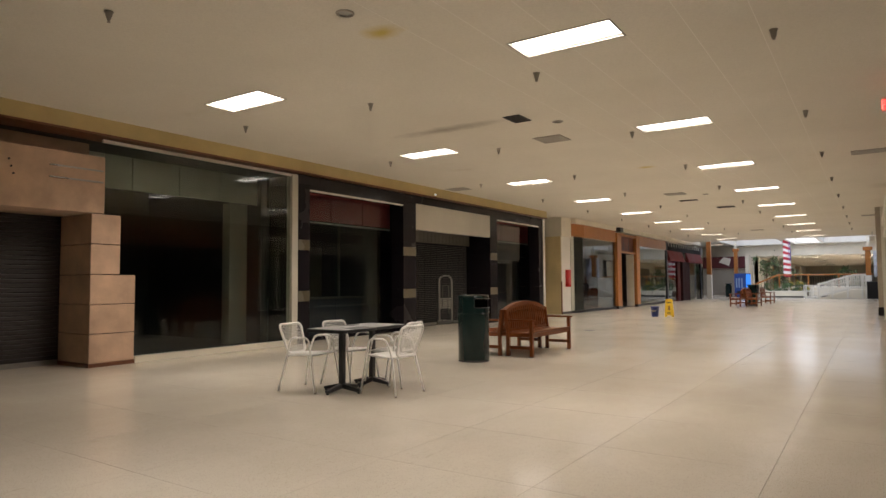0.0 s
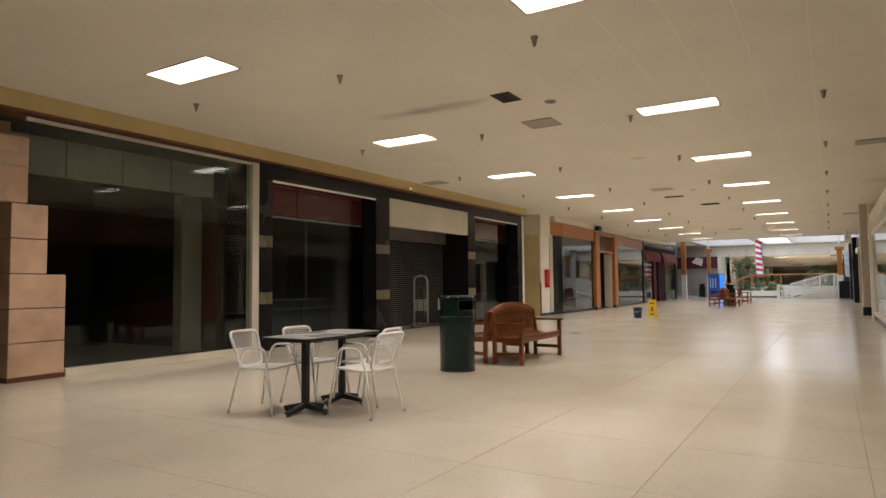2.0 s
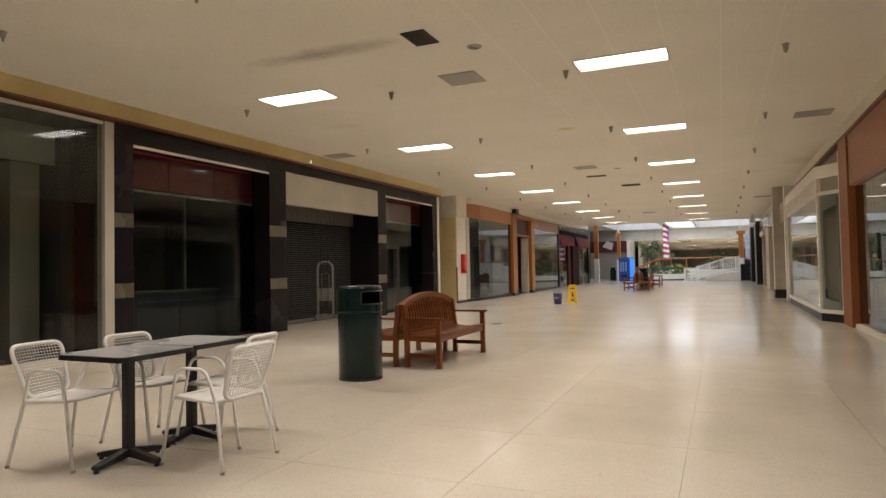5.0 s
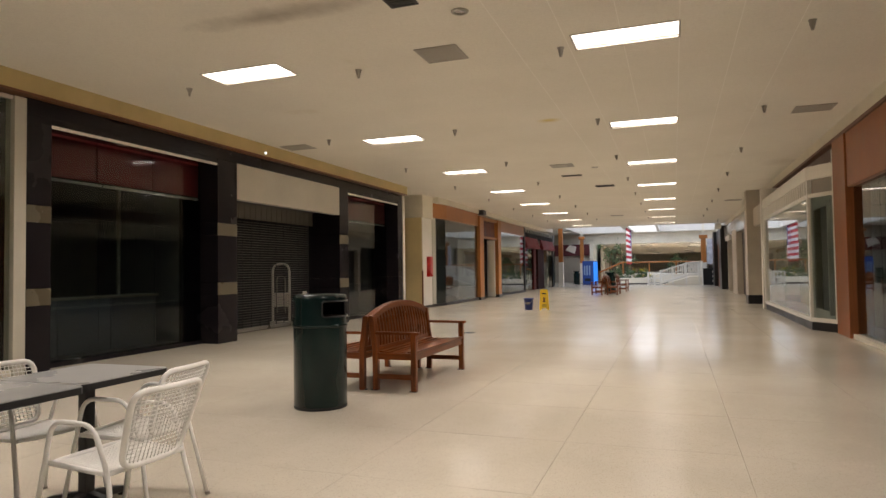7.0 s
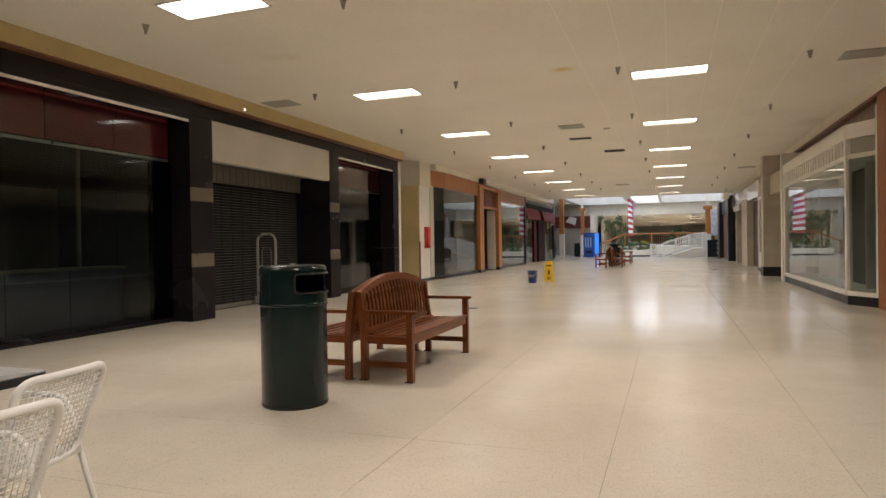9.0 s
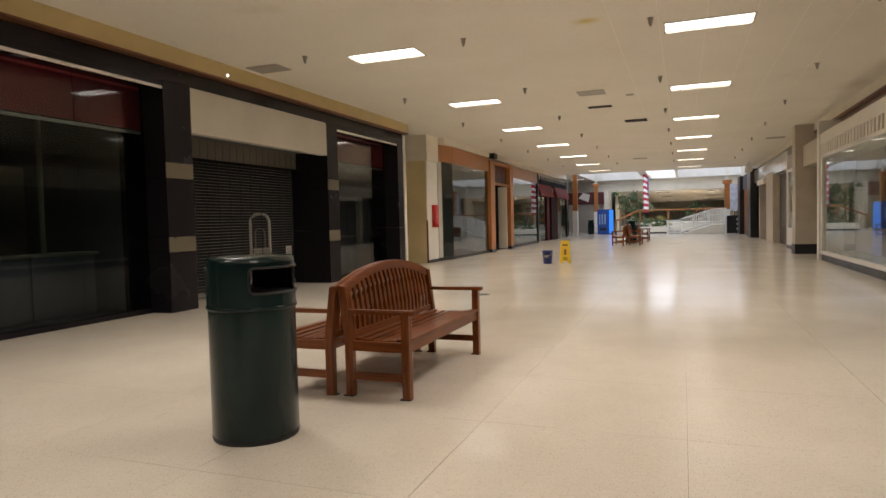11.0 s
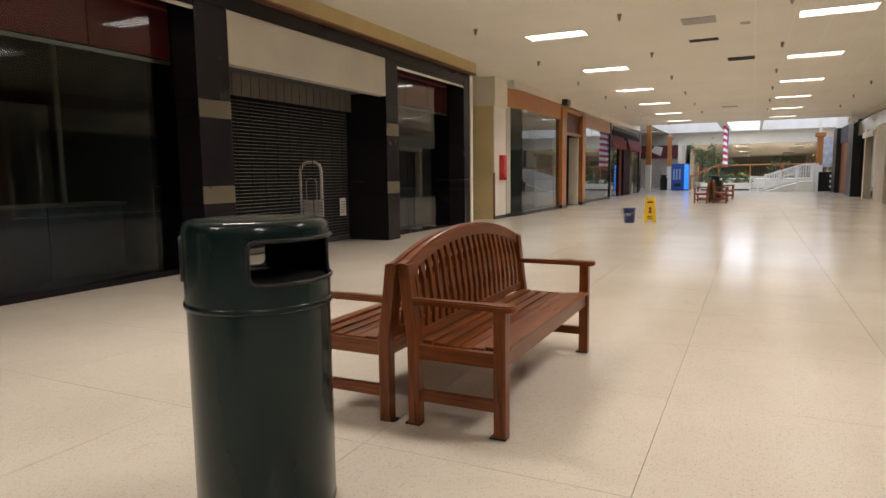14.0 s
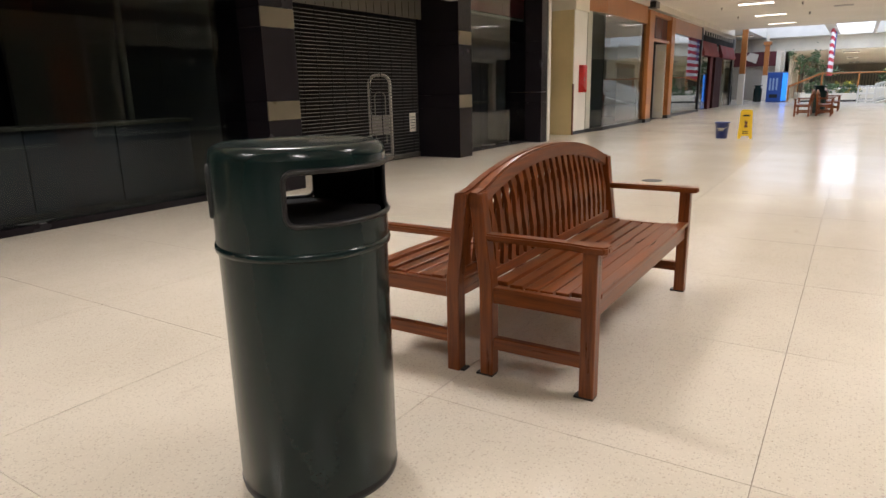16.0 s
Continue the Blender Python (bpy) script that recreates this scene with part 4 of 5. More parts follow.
def chair():
    ob = thing("metal_armchair", "white enamelled tubular metal armchair with perforated mesh seat and back", "chair", "chairs round the cafe tables")
    r = 0.0115
    V = Vector
    for s in (-1, 1):
        hoop_pts = smooth_path([V((0.285, s * 0.255, 0.0)), V((0.165, s * 0.228, 0.640)), V((-0.09, s * 0.228, 0.640)), V((-0.165, s * 0.212, 0.42)), V((-0.255, s * 0.255, 0.0))], 0.075, 6)
        arm_frame = part("arm_frame", tube(hoop_pts, r), CHAIRWHITE, ob, smooth=True)
        for x, yy in ((0.285, s * 0.255), (-0.255, s * 0.255)):
            part("foot_cap", rod((x, yy, 0), (x, yy, 0.018), 0.015, seg=10), VENT, arm_frame)
        part("seat_rail", tube([V((-0.165, s * 0.205, 0.425)), V((0.205, s * 0.215, 0.445))], r), CHAIRWHITE, ob, smooth=True)

    def back_at(yy, z):
        return -0.165 - 0.135 * (z - 0.42) / 0.365 - 0.022 * (1 - (yy / 0.2) ** 2)

    def half_at(z):
        return 0.165 + 0.040 * (z - 0.44) / 0.345

    # closed loop of the back, narrower towards the seat
    loop = []
    corners = [V((0, -half_at(0.44), 0.44)), V((0, -half_at(0.785), 0.785)), V((0, half_at(0.785), 0.785)), V((0, half_at(0.44), 0.44))]
    mid = V((0, 0, 0.44))
    for p in smooth_path([mid, *corners[::-1], mid], 0.07, 6)[:-1]:
        loop.append(p)
    dense = []
    for p, q in zip(loop, loop[1:] + loop[:1]):
        n = max(1, round((q - p).length / 0.05))
        dense += [p.lerp(q, i / n) for i in range(n)]
    part("back_frame", tube([V((back_at(p.y, p.z), p.y, p.z)) for p in dense], 0.0145, 10, True), CHAIRWHITE, ob, smooth=True)
    part("front_bar", tube(smooth_path([V((0.19, -0.215, 0.444)), V((0.215, -0.14, 0.44)), V((0.215, 0.14, 0.44)), V((0.19, 0.215, 0.444))], 0.05, 4), r), CHAIRWHITE, ob, smooth=True)
    part("rear_bar", tube([V((-0.165, -0.208, 0.43)), V((-0.165, 0.208, 0.43))], r), CHAIRWHITE, ob, smooth=True)
    mesh = bmesh.new()
    for k in range(16):
        z = 0.462 + 0.0202 * k
        w = half_at(z) - 0.004
        tube([V((back_at(yy, z), yy, z)) for yy in (-w, -w / 2, 0.0, w / 2, w)], 0.0030, 5, bm=mesh)
    for k in range(15):
        yy = -0.154 + 0.022 * k
        tube([V((back_at(yy, z) - 0.003, yy, z)) for z in (0.445, 0.61, 0.78)], 0.0022, 5, bm=mesh)
    part("back_mesh", mesh, CHAIRWHITE, ob, "white perforated metal back", smooth=True)
    mesh = bmesh.new()

    def dish(yy):
        return 0.014 * (1 - (yy / 0.2) ** 2)

    for k in range(19):
        x = -0.155 + 0.0196 * k
        z = 0.43 + 0.015 * (k / 18)
        tube([V((x, yy, z - dish(yy))) for yy in (-0.205, -0.1, 0, 0.1, 0.205)], 0.0052, 5, bm=mesh)
    for k in range(19):
        yy = -0.189 + 0.021 * k
        tube([V((-0.16, yy, 0.428 - dish(yy))), V((0.205, yy, 0.443 - dish(yy)))], 0.0048, 5, bm=mesh)
    part("seat_mesh", mesh, CHAIRWHITE, ob, "white perforated metal seat", smooth=True)
    return ob


chair_1 = chair()
chair_1.matrix_world = pose(-5.53, 6.20, 0, 0, 0, 8)
for x, y, turn in ((-5.42, 6.80, -3), (-4.515, 6.56, 178), (-4.86, 7.01, 188)):
    copy_thing(chair_1, pose(x, y, 0, 0, 0, turn))

# ---- wet floor sign and bucket ----
sign = thing("wet_floor_sign", "yellow plastic wet floor sign standing open on the floor", "floor sign")
for s in (-1, 1):
    leaf = slab(((-0.15, 0), (-0.09, 0), (-0.08, 0.06), (0.08, 0.06), (0.09, 0), (0.15, 0), (0.12, 0.62), (0.09, 0.65), (-0.09, 0.65), (-0.12, 0.62)), -0.008, 0.008, m=pose(0, 0.13 * s, 0, 90 + 11 * s, 0, 0))
    bmesh.ops.recalc_face_normals(leaf, faces=leaf.faces)
    p_leaf = part("leaf", leaf, SIGNYELLOW, sign)
for z, w, h in ((0.52, 0.14, 0.035), (0.16, 0.12, 0.02), (0.12, 0.12, 0.02)):
    part("printing", box(-w / 2, w / 2, -0.002, 0.002, z - h / 2, z + h / 2, m=pose(0, -0.142, 0, -11, 0, 0) @ pose(0, 0.0, 0)), BLACK, sign, "black printed bars")
part("symbol", slab(((-0.05, 0.24), (0.01, 0.22), (0.06, 0.25), (0.03, 0.31), (0.05, 0.38), (0.0, 0.44), (-0.04, 0.40), (-0.02, 0.33)), -0.002, 0.002, m=pose(0, -0.142, 0, 79, 0, 0) @ pose(0, 0.08, 0) @ Matrix.Diagonal((0.8, 0.75, 1, 1))), TRIM, sign, "dark warning symbol")
sign.matrix_world = pose(-5.95, 24.35, 0, 0, 0, 8)
bucket = thing("bucket", "dark blue plastic mop bucket on the floor", "bucket")
part("shell", lathe([(0.001, 0.01), (0.11, 0.01), (0.115, 0.0), (0.12, 0.01), (0.15, 0.34), (0.165, 0.345), (0.165, 0.37), (0.145, 0.37), (0.115, 0.03), (0.001, 0.03)], 32), BLUE, bucket, smooth=True)
part("handle", tube([Vector((0.16 * math.cos(a), -0.13 - 0.02 * math.sin(a), 0.35 - 0.14 * math.sin(a))) for a in [math.pi * k / 12 for k in range(13)]], 0.005, 6), STEEL, bucket, smooth=True)
part("mark", box(-0.06, 0.06, -0.146, -0.136, 0.17, 0.25, 0.003), BARGREY, bucket, "pale printed mark")
bucket.matrix_world = pose(-6.42, 24.2, 0)

# ---- ceiling fittings ----
# grid bars that catch a glint; the glint is put into a paler colour
bars = bmesh.new()
for k in range(6):
    x = -0.70 - 0.608 * k
    box(x - 0.004, x + 0.004, -9, END, TOP - 0.0008, TOP + 0.01, bm=bars)
setting("ceiling_grid", bars, paint("grid_glint", (0.87, 0.83, 0.745), 0.45, vary=0.02, bump=0), "ceiling grid bars, paler than the boards for their glint", "ceiling grid")


def sprinkler():
    ob = thing("sprinkler", "small pendent ceiling sprinkler head", "sprinkler", "ceiling sprinklers")
    part("plate", lathe([(0.001, 0.0), (0.042, 0.0), (0.045, -0.006), (0.02, -0.022), (0.001, -0.022)], 20), VENT, ob, smooth=True)
    part("stem", lathe([(0.034, -0.018), (0.030, -0.040), (0.017, -0.075), (0.011, -0.098)], 16), VENT, ob, smooth=True)
    for s in (-1, 1):
        part("yoke", rod((s * 0.028, 0, -0.045), (s * 0.010, 0, -0.105), 0.004, seg=6), VENT, ob)
    part("deflector", lathe([(0.001, -0.104), (0.017, -0.104), (0.017, -0.108), (0.001, -0.110)], 16), VENT, ob)
    return ob


head = sprinkler()
head.matrix_world = pose(-8.38, 7.5, TOP)
for k in range(-3, 9):
    for i, x in enumerate((-8.38, -5.81, -3.23, -0.59)):
        if k or i:
            copy_thing(head, pose(x, 7.5 + 0.17 * i + 3.84 * k, TOP))


def vent(x0, x1, y0, y1, mat, slats, label, along="y"):
    ob = thing("ceiling_vent", label, "vent", "ceiling vents")
    part("backing", box(x0 + 0.01, x1 - 0.01, y0 + 0.01, y1 - 0.01, TOP - 0.004, TOP - 0.001), VENTDARK if slats else mat, ob)
    f = bmesh.new()
    for a in ((x0, x1, y0, y0 + 0.03), (x0, x1, y1 - 0.03, y1), (x0, x0 + 0.03, y0 + 0.03, y1 - 0.03), (x1 - 0.03, x1, y0 + 0.03, y1 - 0.03)):
        box(*a, TOP - 0.012, TOP - 0.0005, bm=f)
    part("frame", f, mat, ob)
    n = slats or 14
    for k in range(n):
        y = y0 + 0.04 + (y1 - y0 - 0.08) * (k + 0.5) / n
        w = (y1 - y0 - 0.08) / n * (0.24 if slats else 0.42)
        part("slat", box(x0 + 0.03, x1 - 0.03, y - w, y + w, TOP - 0.011, TOP - 0.004), mat, ob)
    return ob


vent(-4.86, -4.34, 11.08, 11.60, VENT, 0, "grey-brown louvred ceiling air grille")
vent(-4.60, -4.31, 9.46, 9.90, VENTDARK, 7, "dark slotted ceiling air outlet with a dust plume")
vent(-9.64, -9.04, 15.35, 15.80, VENT, 0, "grey-brown louvred ceiling air grille")
vent(-4.92, -4.36, 20.05, 20.55, VENT, 0, "grey-brown louvred ceiling air grille")
vent(-4.95, -4.40, 22.0, 22.25, VENTDARK, 4, "slotted ceiling air outlet")
vent(-4.32, -3.74, 24.60, 25.05, VENTDARK, 4, "dark open ceiling air outlet")
vent(-0.10, 0.50, 15.92, 16.40, VENT, 0, "grey-brown louvred ceiling air grille")
vent(-0.10, 0.50, 31.3, 31.8, VENT, 0, "grey-brown louvred ceiling air grille")
vent(-4.95, -4.35, 36.6, 37.1, VENT, 0, "grey-brown louvred ceiling air grille")
for x, y in ((-3.98, 5.15), (-4.0, 10.23), (-3.9, 20.9)):
    d = thing("downlight", "unlit round recessed ceiling downlight", "downlight", "unlit downlights")
    part("ring", lathe([(0.062, -0.002), (0.066, -0.012), (0.085, -0.012), (0.092, -0.001)], 32), VENT, d, smooth=True)
    part("reflector", lathe([(0.001, 0.02 - 0.024), (0.045, -0.006), (0.064, -0.003)], 32), STEEL, d, smooth=True)
    d.matrix_world = pose(x, y, TOP)
dome = thing("fascia_light", "tiny white lit fitting on the ochre fascia", "small lamp")
part("lens", lathe([(0.001, 0.03), (0.012, 0.027), (0.02, 0.015), (0.022, 0.0)], 16), glowing("tiny_glow", (1, 0.97, 0.9), 2.5), dome, smooth=True)
part("base", rod((0, 0, -0.004), (0, 0, 0.004), 0.03, seg=16), WHITE, dome)
dome.matrix_world = pose(LX + 0.145, 15.05, 3.72, 0, 90, 0)

# ---- floor outlet plate ----
plate = thing("floor_outlet", "small dark metal outlet cover lying flush in the floor", "floor outlet")
part("cover", lathe([(0.001, 0.006), (0.10, 0.006), (0.125, 0.004), (0.13, 0.0)], 32), VENTDARK, plate, smooth=True)
part("ring", lathe([(0.085, 0.0062), (0.09, 0.008), (0.10, 0.008), (0.105, 0.006)], 32), VENTDARK, plate, smooth=True)
plate.matrix_world = pose(-6.04, 16.75, 0)

# ---- the court at the end ----
FAR = 66.0
COURT = 4.55
FARTOP = 3.55
setting("court_bulkhead", box(-22, 10, END - 0.3, END, TOP + 0.2, COURT), CREAM, "cream bulkhead above the end of the low ceiling", "bulkhead")
SKY = ((-10.3, -6.0, 48.0, 65.2, 0.4), (-5.4, -3.4, 48.0, 65.2, 1.0), (-3.2, 2.6, 48.0, 65.2, 0.4))
cb = bmesh.new()
xs = (-22.0, -10.3, -6.0, -5.4, -3.4, -3.2, 2.6, 10.0)
for k, (a, b) in enumerate(zip(xs, xs[1:])):
    if k in (1, 3, 5):
        box(a, b, END, 48.0, COURT, COURT + 0.3, bm=cb)
        box(a, b, 65.2, FAR + 0.3, COURT, COURT + 0.3, bm=cb)
    else:
        box(a, b, END, FAR + 0.3, COURT, COURT + 0.3, bm=cb)
setting("ceiling_court", cb, WHITE, "white ceiling of the court with skylight openings", "ceiling")
for k, (a, b, c, d, share) in enumerate(SKY):
    sk = setting("skylight_%d" % (k + 1), box(a, b, c, d, COURT + 0.9, COURT + 0.92), glazing("frosted_pane", (0.9, 0.93, 0.96)), "bright glazed skylight over the court", "skylight")
    wl = bmesh.new()
    for q in ((a - 0.08, a, c - 0.1, d + 0.1), (b, b + 0.08, c - 0.1, d + 0.1), (a, b, c - 0.1, c), (a, b, d, d + 0.1)):
        box(*q, COURT + 0.3, COURT + 1.0, bm=wl)
    setting("skylight_well_%d" % (k + 1), wl, WHITE, "white well under the skylight", "skylight well")
    lamp = new("skylight_lamp", bpy.data.lights.new("skylight_lamp", "AREA"))
    lamp.data.shape, lamp.data.size, lamp.data.size_y = "RECTANGLE", b - a, d - c
    lamp.data.energy, lamp.data.color = SKYPOWER * share * (b - a) * (d - c), (0.80, 0.85, 1.0)
    lamp.matrix_world = pose((a + b) / 2, (c + d) / 2, COURT + 0.85)
setting("far_bulkhead", box(-22, 10, FAR, FAR + 0.3, FARTOP, COURT), CREAM, "cream bulkhead on the far side of the court", "bulkhead")
setting("wall_court_west", box(-22.3, -22, 51, FAR + 0.3, 0, COURT + 0.3), CREAM, "cream wall of the court", "wall")
setting("wall_court_shop", box(-22, -10.75, 50.4, 51, 0, COURT), CREAM, "cream wall of the court", "wall")
setting("wall_court_upper", box(-22, X3, END, 50.4, TOP, COURT), CREAM, "cream wall above the shops in the court", "wall")
setting("wall_court_upper_east", box(1.0, 10, END, 56, TOP - 0.2, COURT), CREAM, "cream wall above the shops in the court", "wall")
setting("wall_court_east", box(9.8, 10, 56, FAR + 0.3, 0, COURT), CREAM, "cream wall of the court", "wall")
setting("ceiling_far", box(-9.5, 4.5, FAR + 0.3, 118, FARTOP, FARTOP + 0.2), CEIL, "off-white ceiling of the far corridor", "ceiling")
setting("wall_far_west", box(-8.9, -8.6, FAR, 118, 0, FARTOP), CREAM, "cream wall of the far corridor", "wall")
setting("wall_far_east", box(3.2, 3.5, FAR, 118, 0, FARTOP), CREAM, "cream wall of the far corridor", "wall")
setting("wall_far_end", box(-9, 4, 118, 118.3, 0, FARTOP), CREAM, "cream wall at the end of the far corridor", "wall")
setting("wall_far_north_west", box(-22, -8.6, FAR, FAR + 0.3, 0, FARTOP), CREAM, "cream wall facing the court", "wall")
setting("wall_far_north_east", box(3.2, 10, FAR, FAR + 0.3, 0, FARTOP), CREAM, "cream wall facing the court", "wall")
for s, x in ((1, -8.6), (-1, 3.2)):
    for k in range(6):
        y = 69 + 8 * k
        w = thing("far_shopfront", "dark distant shop front opening with a pale frame", "shopfront", "distant shop fronts")
        part("opening", box(x, x + 0.04 * s, y, y + 5.5, 0.02, 2.9), (VENT, BANDSTONE, SIGNBOARD)[k % 3], w)
        part("frame", box(x, x + 0.08 * s, y - 0.3, y, 0.0, 3.2, 0.01), ORANGE if k % 3 == 1 else WHITE, w)
        part("header", box(x, x + 0.08 * s, y - 0.3, y + 5.8, 2.9, 3.3, 0.01), WHITE if k % 2 else paint("tan_board", (0.4, 0.28, 0.16), 0.5), w)
for x, y in ((-11.7, 60.0), (4.2, 63.6)):
    copy_thing(first, pose(x, y, COURT - 0.072))
# made-up fittings that fill the far corridor; their beams outshine the weak diffusers
faint = ceiling_lamp(-0.6, 70.5, glowing("fill_diffuser", LAMP_TINT, 1.0))
faint.matrix_world = pose(-0.6, 70.5, FARTOP - 0.072)
beam(-0.6, 70.5, FARTOP - 0.072, BEAM * 2.4)
for x, y in ((-5.2, 71.0), (-0.6, 78.0), (-5.2, 86.0), (-0.6, 96.0), (-5.2, 106.0)):
    copy_thing(faint, pose(x, y, FARTOP - 0.072))
    beam(x, y, FARTOP - 0.072, BEAM * 2.4)

# columns
for x, y, w in ((-9.7, 50.2, 1.0), (-9.72, 61.5, 1.0), (-0.02, 54.0, 1.1)):
    top = COURT if y < 51 else 4.1 if y > 60 else 3.6
    low = 1.0 if w > 1.05 else 0.0
    c = thing("column", "square column, orange above and white below", "column", "court columns")
    part("shaft", box(-0.15 * w, 0.15 * w, -0.15, 0.15, 1.75 - 0.15 * low, top, 0.01), ORANGE, c)
    part("base", box(-0.165 * w, 0.165 * w, -0.165, 0.165, 0.0, 1.75 - 0.15 * low, 0.01), WHITE, c, "white lower half")
    part("cap", box(-0.26 * w, 0.26 * w, -0.26, 0.26, top - 0.25, top, 0.02), ORANGE, c)
    c.matrix_world = pose(x, y, 0)
setting("court_beam_east", box(-0.1, 0.06, 53.92, 54.08, 3.6, COURT), CREAM, "cream stub over the column", "stub")
setting("court_beam_west", box(-9.8, -9.64, 61.42, 61.58, 4.1, COURT), CREAM, "cream stub over the column", "stub")
setting("mural_wall", box(0.3, 1.5, 56.0, 56.2, 1.5, 3.4), paint("mural", (0.60, 0.62, 0.70), 0.5, wide=3, vary=0.2), "pale painted board beside the column", "board")

# rack beside the column
rack = thing("display_rack", "black display rack with pale sheets beside a column", "rack")
part("cabinet", box(-0.5, 0.5, -0.25, 0.25, 0.0, 1.15, 0.02), BLACK, rack)
for k in range(3):
    part("sheet", box(0.12, 0.42, -0.262, -0.251, 0.22 + 0.32 * k, 0.36 + 0.32 * k, 0.003), WHITE, rack, "pale paper sheet")
part("top_shelf", box(-0.52, 0.52, -0.27, 0.27, 1.15, 1.18, 0.006), BLACK, rack)
rack.matrix_world = pose(0.36, 53.2, 0)

# maroon shop across the court
mar = thing("maroon_shopfront", "closed shop with a maroon sign board and grey shutter", "shopfront")
part("sign_board", box(-14.5, -9.3, 63.6, 64.0, 2.45, 3.5, 0.02), paint("maroon", (0.10, 0.015, 0.02), 0.5), mar, "maroon sign board")
part("emblem", slab(((-0.5, 0), (0.35, -0.35), (0.5, 0.3), (-0.1, 0.5)), -0.02, 0.02, m=pose(-11.0, 63.57, 3.0, 90, 0, 0)), WHITE, mar, "pale tilted emblem")
for k in range(25):
    part("shutter_slat", box(-14.5, -9.3, 63.8, 63.83, 0.02 + 0.1 * k, 0.112 + 0.1 * k, 0.006), VENT, mar)
part("side_wall", box(-9.3, -9.0, 63.6, FAR, 0, 3.5), CREAM, mar)

# vending machine and bins
vm = thing("vending_machine", "tall blue vending machine with bright blue side", "vending machine")
part("cabinet", box(-0.46, 0.46, -0.4, 0.4, 0.0, 1.86, 0.02), paint("vending_blue", (0.012, 0.05, 0.24), 0.3, bump=0.02), vm)
part("front", box(-0.43, 0.43, -0.425, -0.4, 0.1, 1.80, 0.01), glowing("vending_front", (0.01, 0.05, 0.25), 0.25, (0.02, 0.05, 0.2)), vm)
for x in (-0.26, -0.06, 0.16):
    part("picture", box(x - 0.05, x + 0.06, -0.43, -0.425, 0.75, 1.5), paint("vending_print", (0.30, 0.40, 0.60), 0.3), vm, "pale printed panel")
part("slot", box(-0.25, 0.25, -0.432, -0.425, 0.28, 0.5, 0.003), BLACK, vm)
part("side_panel", box(0.46, 0.47, -0.38, 0.38, 0.1, 1.8, 0.003), glowing("vending_light", (0.03, 0.28, 1.0), 0.8, (0.02, 0.1, 0.4)), vm, "glowing blue side panel")
vm.matrix_world = pose(-8.3, 55.4, 0, 0, 0, -18)
for x, y in ((-9.5, 56.4), (-5.13, 37.9)):
    copy_thing(bin_1, pose(x, y, 0))
copy_thing(bench_1, pose(-5.06, 36.3, 0))
copy_thing(bench_1, pose(-5.30, 36.0, 0, 0, 0, 180))
copy_thing(bench_1, pose(-4.95, 40.6, 0))

# raised platform with railing, stairs and handrail
plat = thing("raised_platform", "raised platform with a wooden handrail on dark balusters", "platform")
part("deck", box(-5.95, 3.0, 57.0, 64.0, 0.0, 0.75, 0.01), CREAM, plat)
part("skirting", box(-5.97, 3.0, 56.97, 57.0, 0.0, 0.12), BLACK, plat)
part("handrail", box(-5.95, 2.0, 57.03, 57.11, 1.68, 1.76, 0.02), ORANGE, plat, "orange wood handrail")
part("lower_rail", box(-5.95, 2.0, 57.05, 57.09, 0.85, 0.89), BLACK, plat)
for k in range(52):
    part("baluster", rod((-5.9 + 0.156 * k, 57.07, 0.75), (-5.9 + 0.156 * k, 57.07, 1.69), 0.014, seg=6), BLACK, plat)
for x in (-5.9, -3.9, -1.9, 0.1, 1.95):
    part("newel", box(x - 0.045, x + 0.045, 57.025, 57.115, 0.75, 1.80, 0.008), ORANGE, plat)
stairs = thing("staircase", "short flight of stairs with a sloping wooden handrail", "stairs")
for k in range(4):
    part("step", box(-5.97 - 0.33 * (4 - k), -5.97 - 0.33 * (3 - k), 57.2, 59.2, 0.0, 0.15 * (k + 1), 0.01), CREAM, stairs)
part("handrail", box(0, 1.95, -0.045, 0.045, -0.06, 0.06, 0.02, m=pose(-7.75, 57.1, 0.95, 0, -23.5, 0)), ORANGE, stairs, "orange wood handrail")
for k in range(8):
    x = -7.65 + 0.23 * k
    z = 0.95 + (x + 7.75) * math.tan(radians(23.5))
    part("baluster", rod((x, 57.1, max(0.0, z - 0.95)), (x, 57.1, z), 0.014, seg=6), BLACK, stairs)
part("newel", box(-7.80, -7.70, 57.05, 57.15, 0.0, 1.05, 0.01), ORANGE, stairs)

# white ramp
ramp = thing("ramp", "white painted ramp with picket railings", "ramp")
RA, RB, RY = -3.0, -0.2, 52.4


def ramp_z(x):
    return max(0.0, min(0.62, 0.62 * (x - RA) / (RB - 0.75 - RA)))


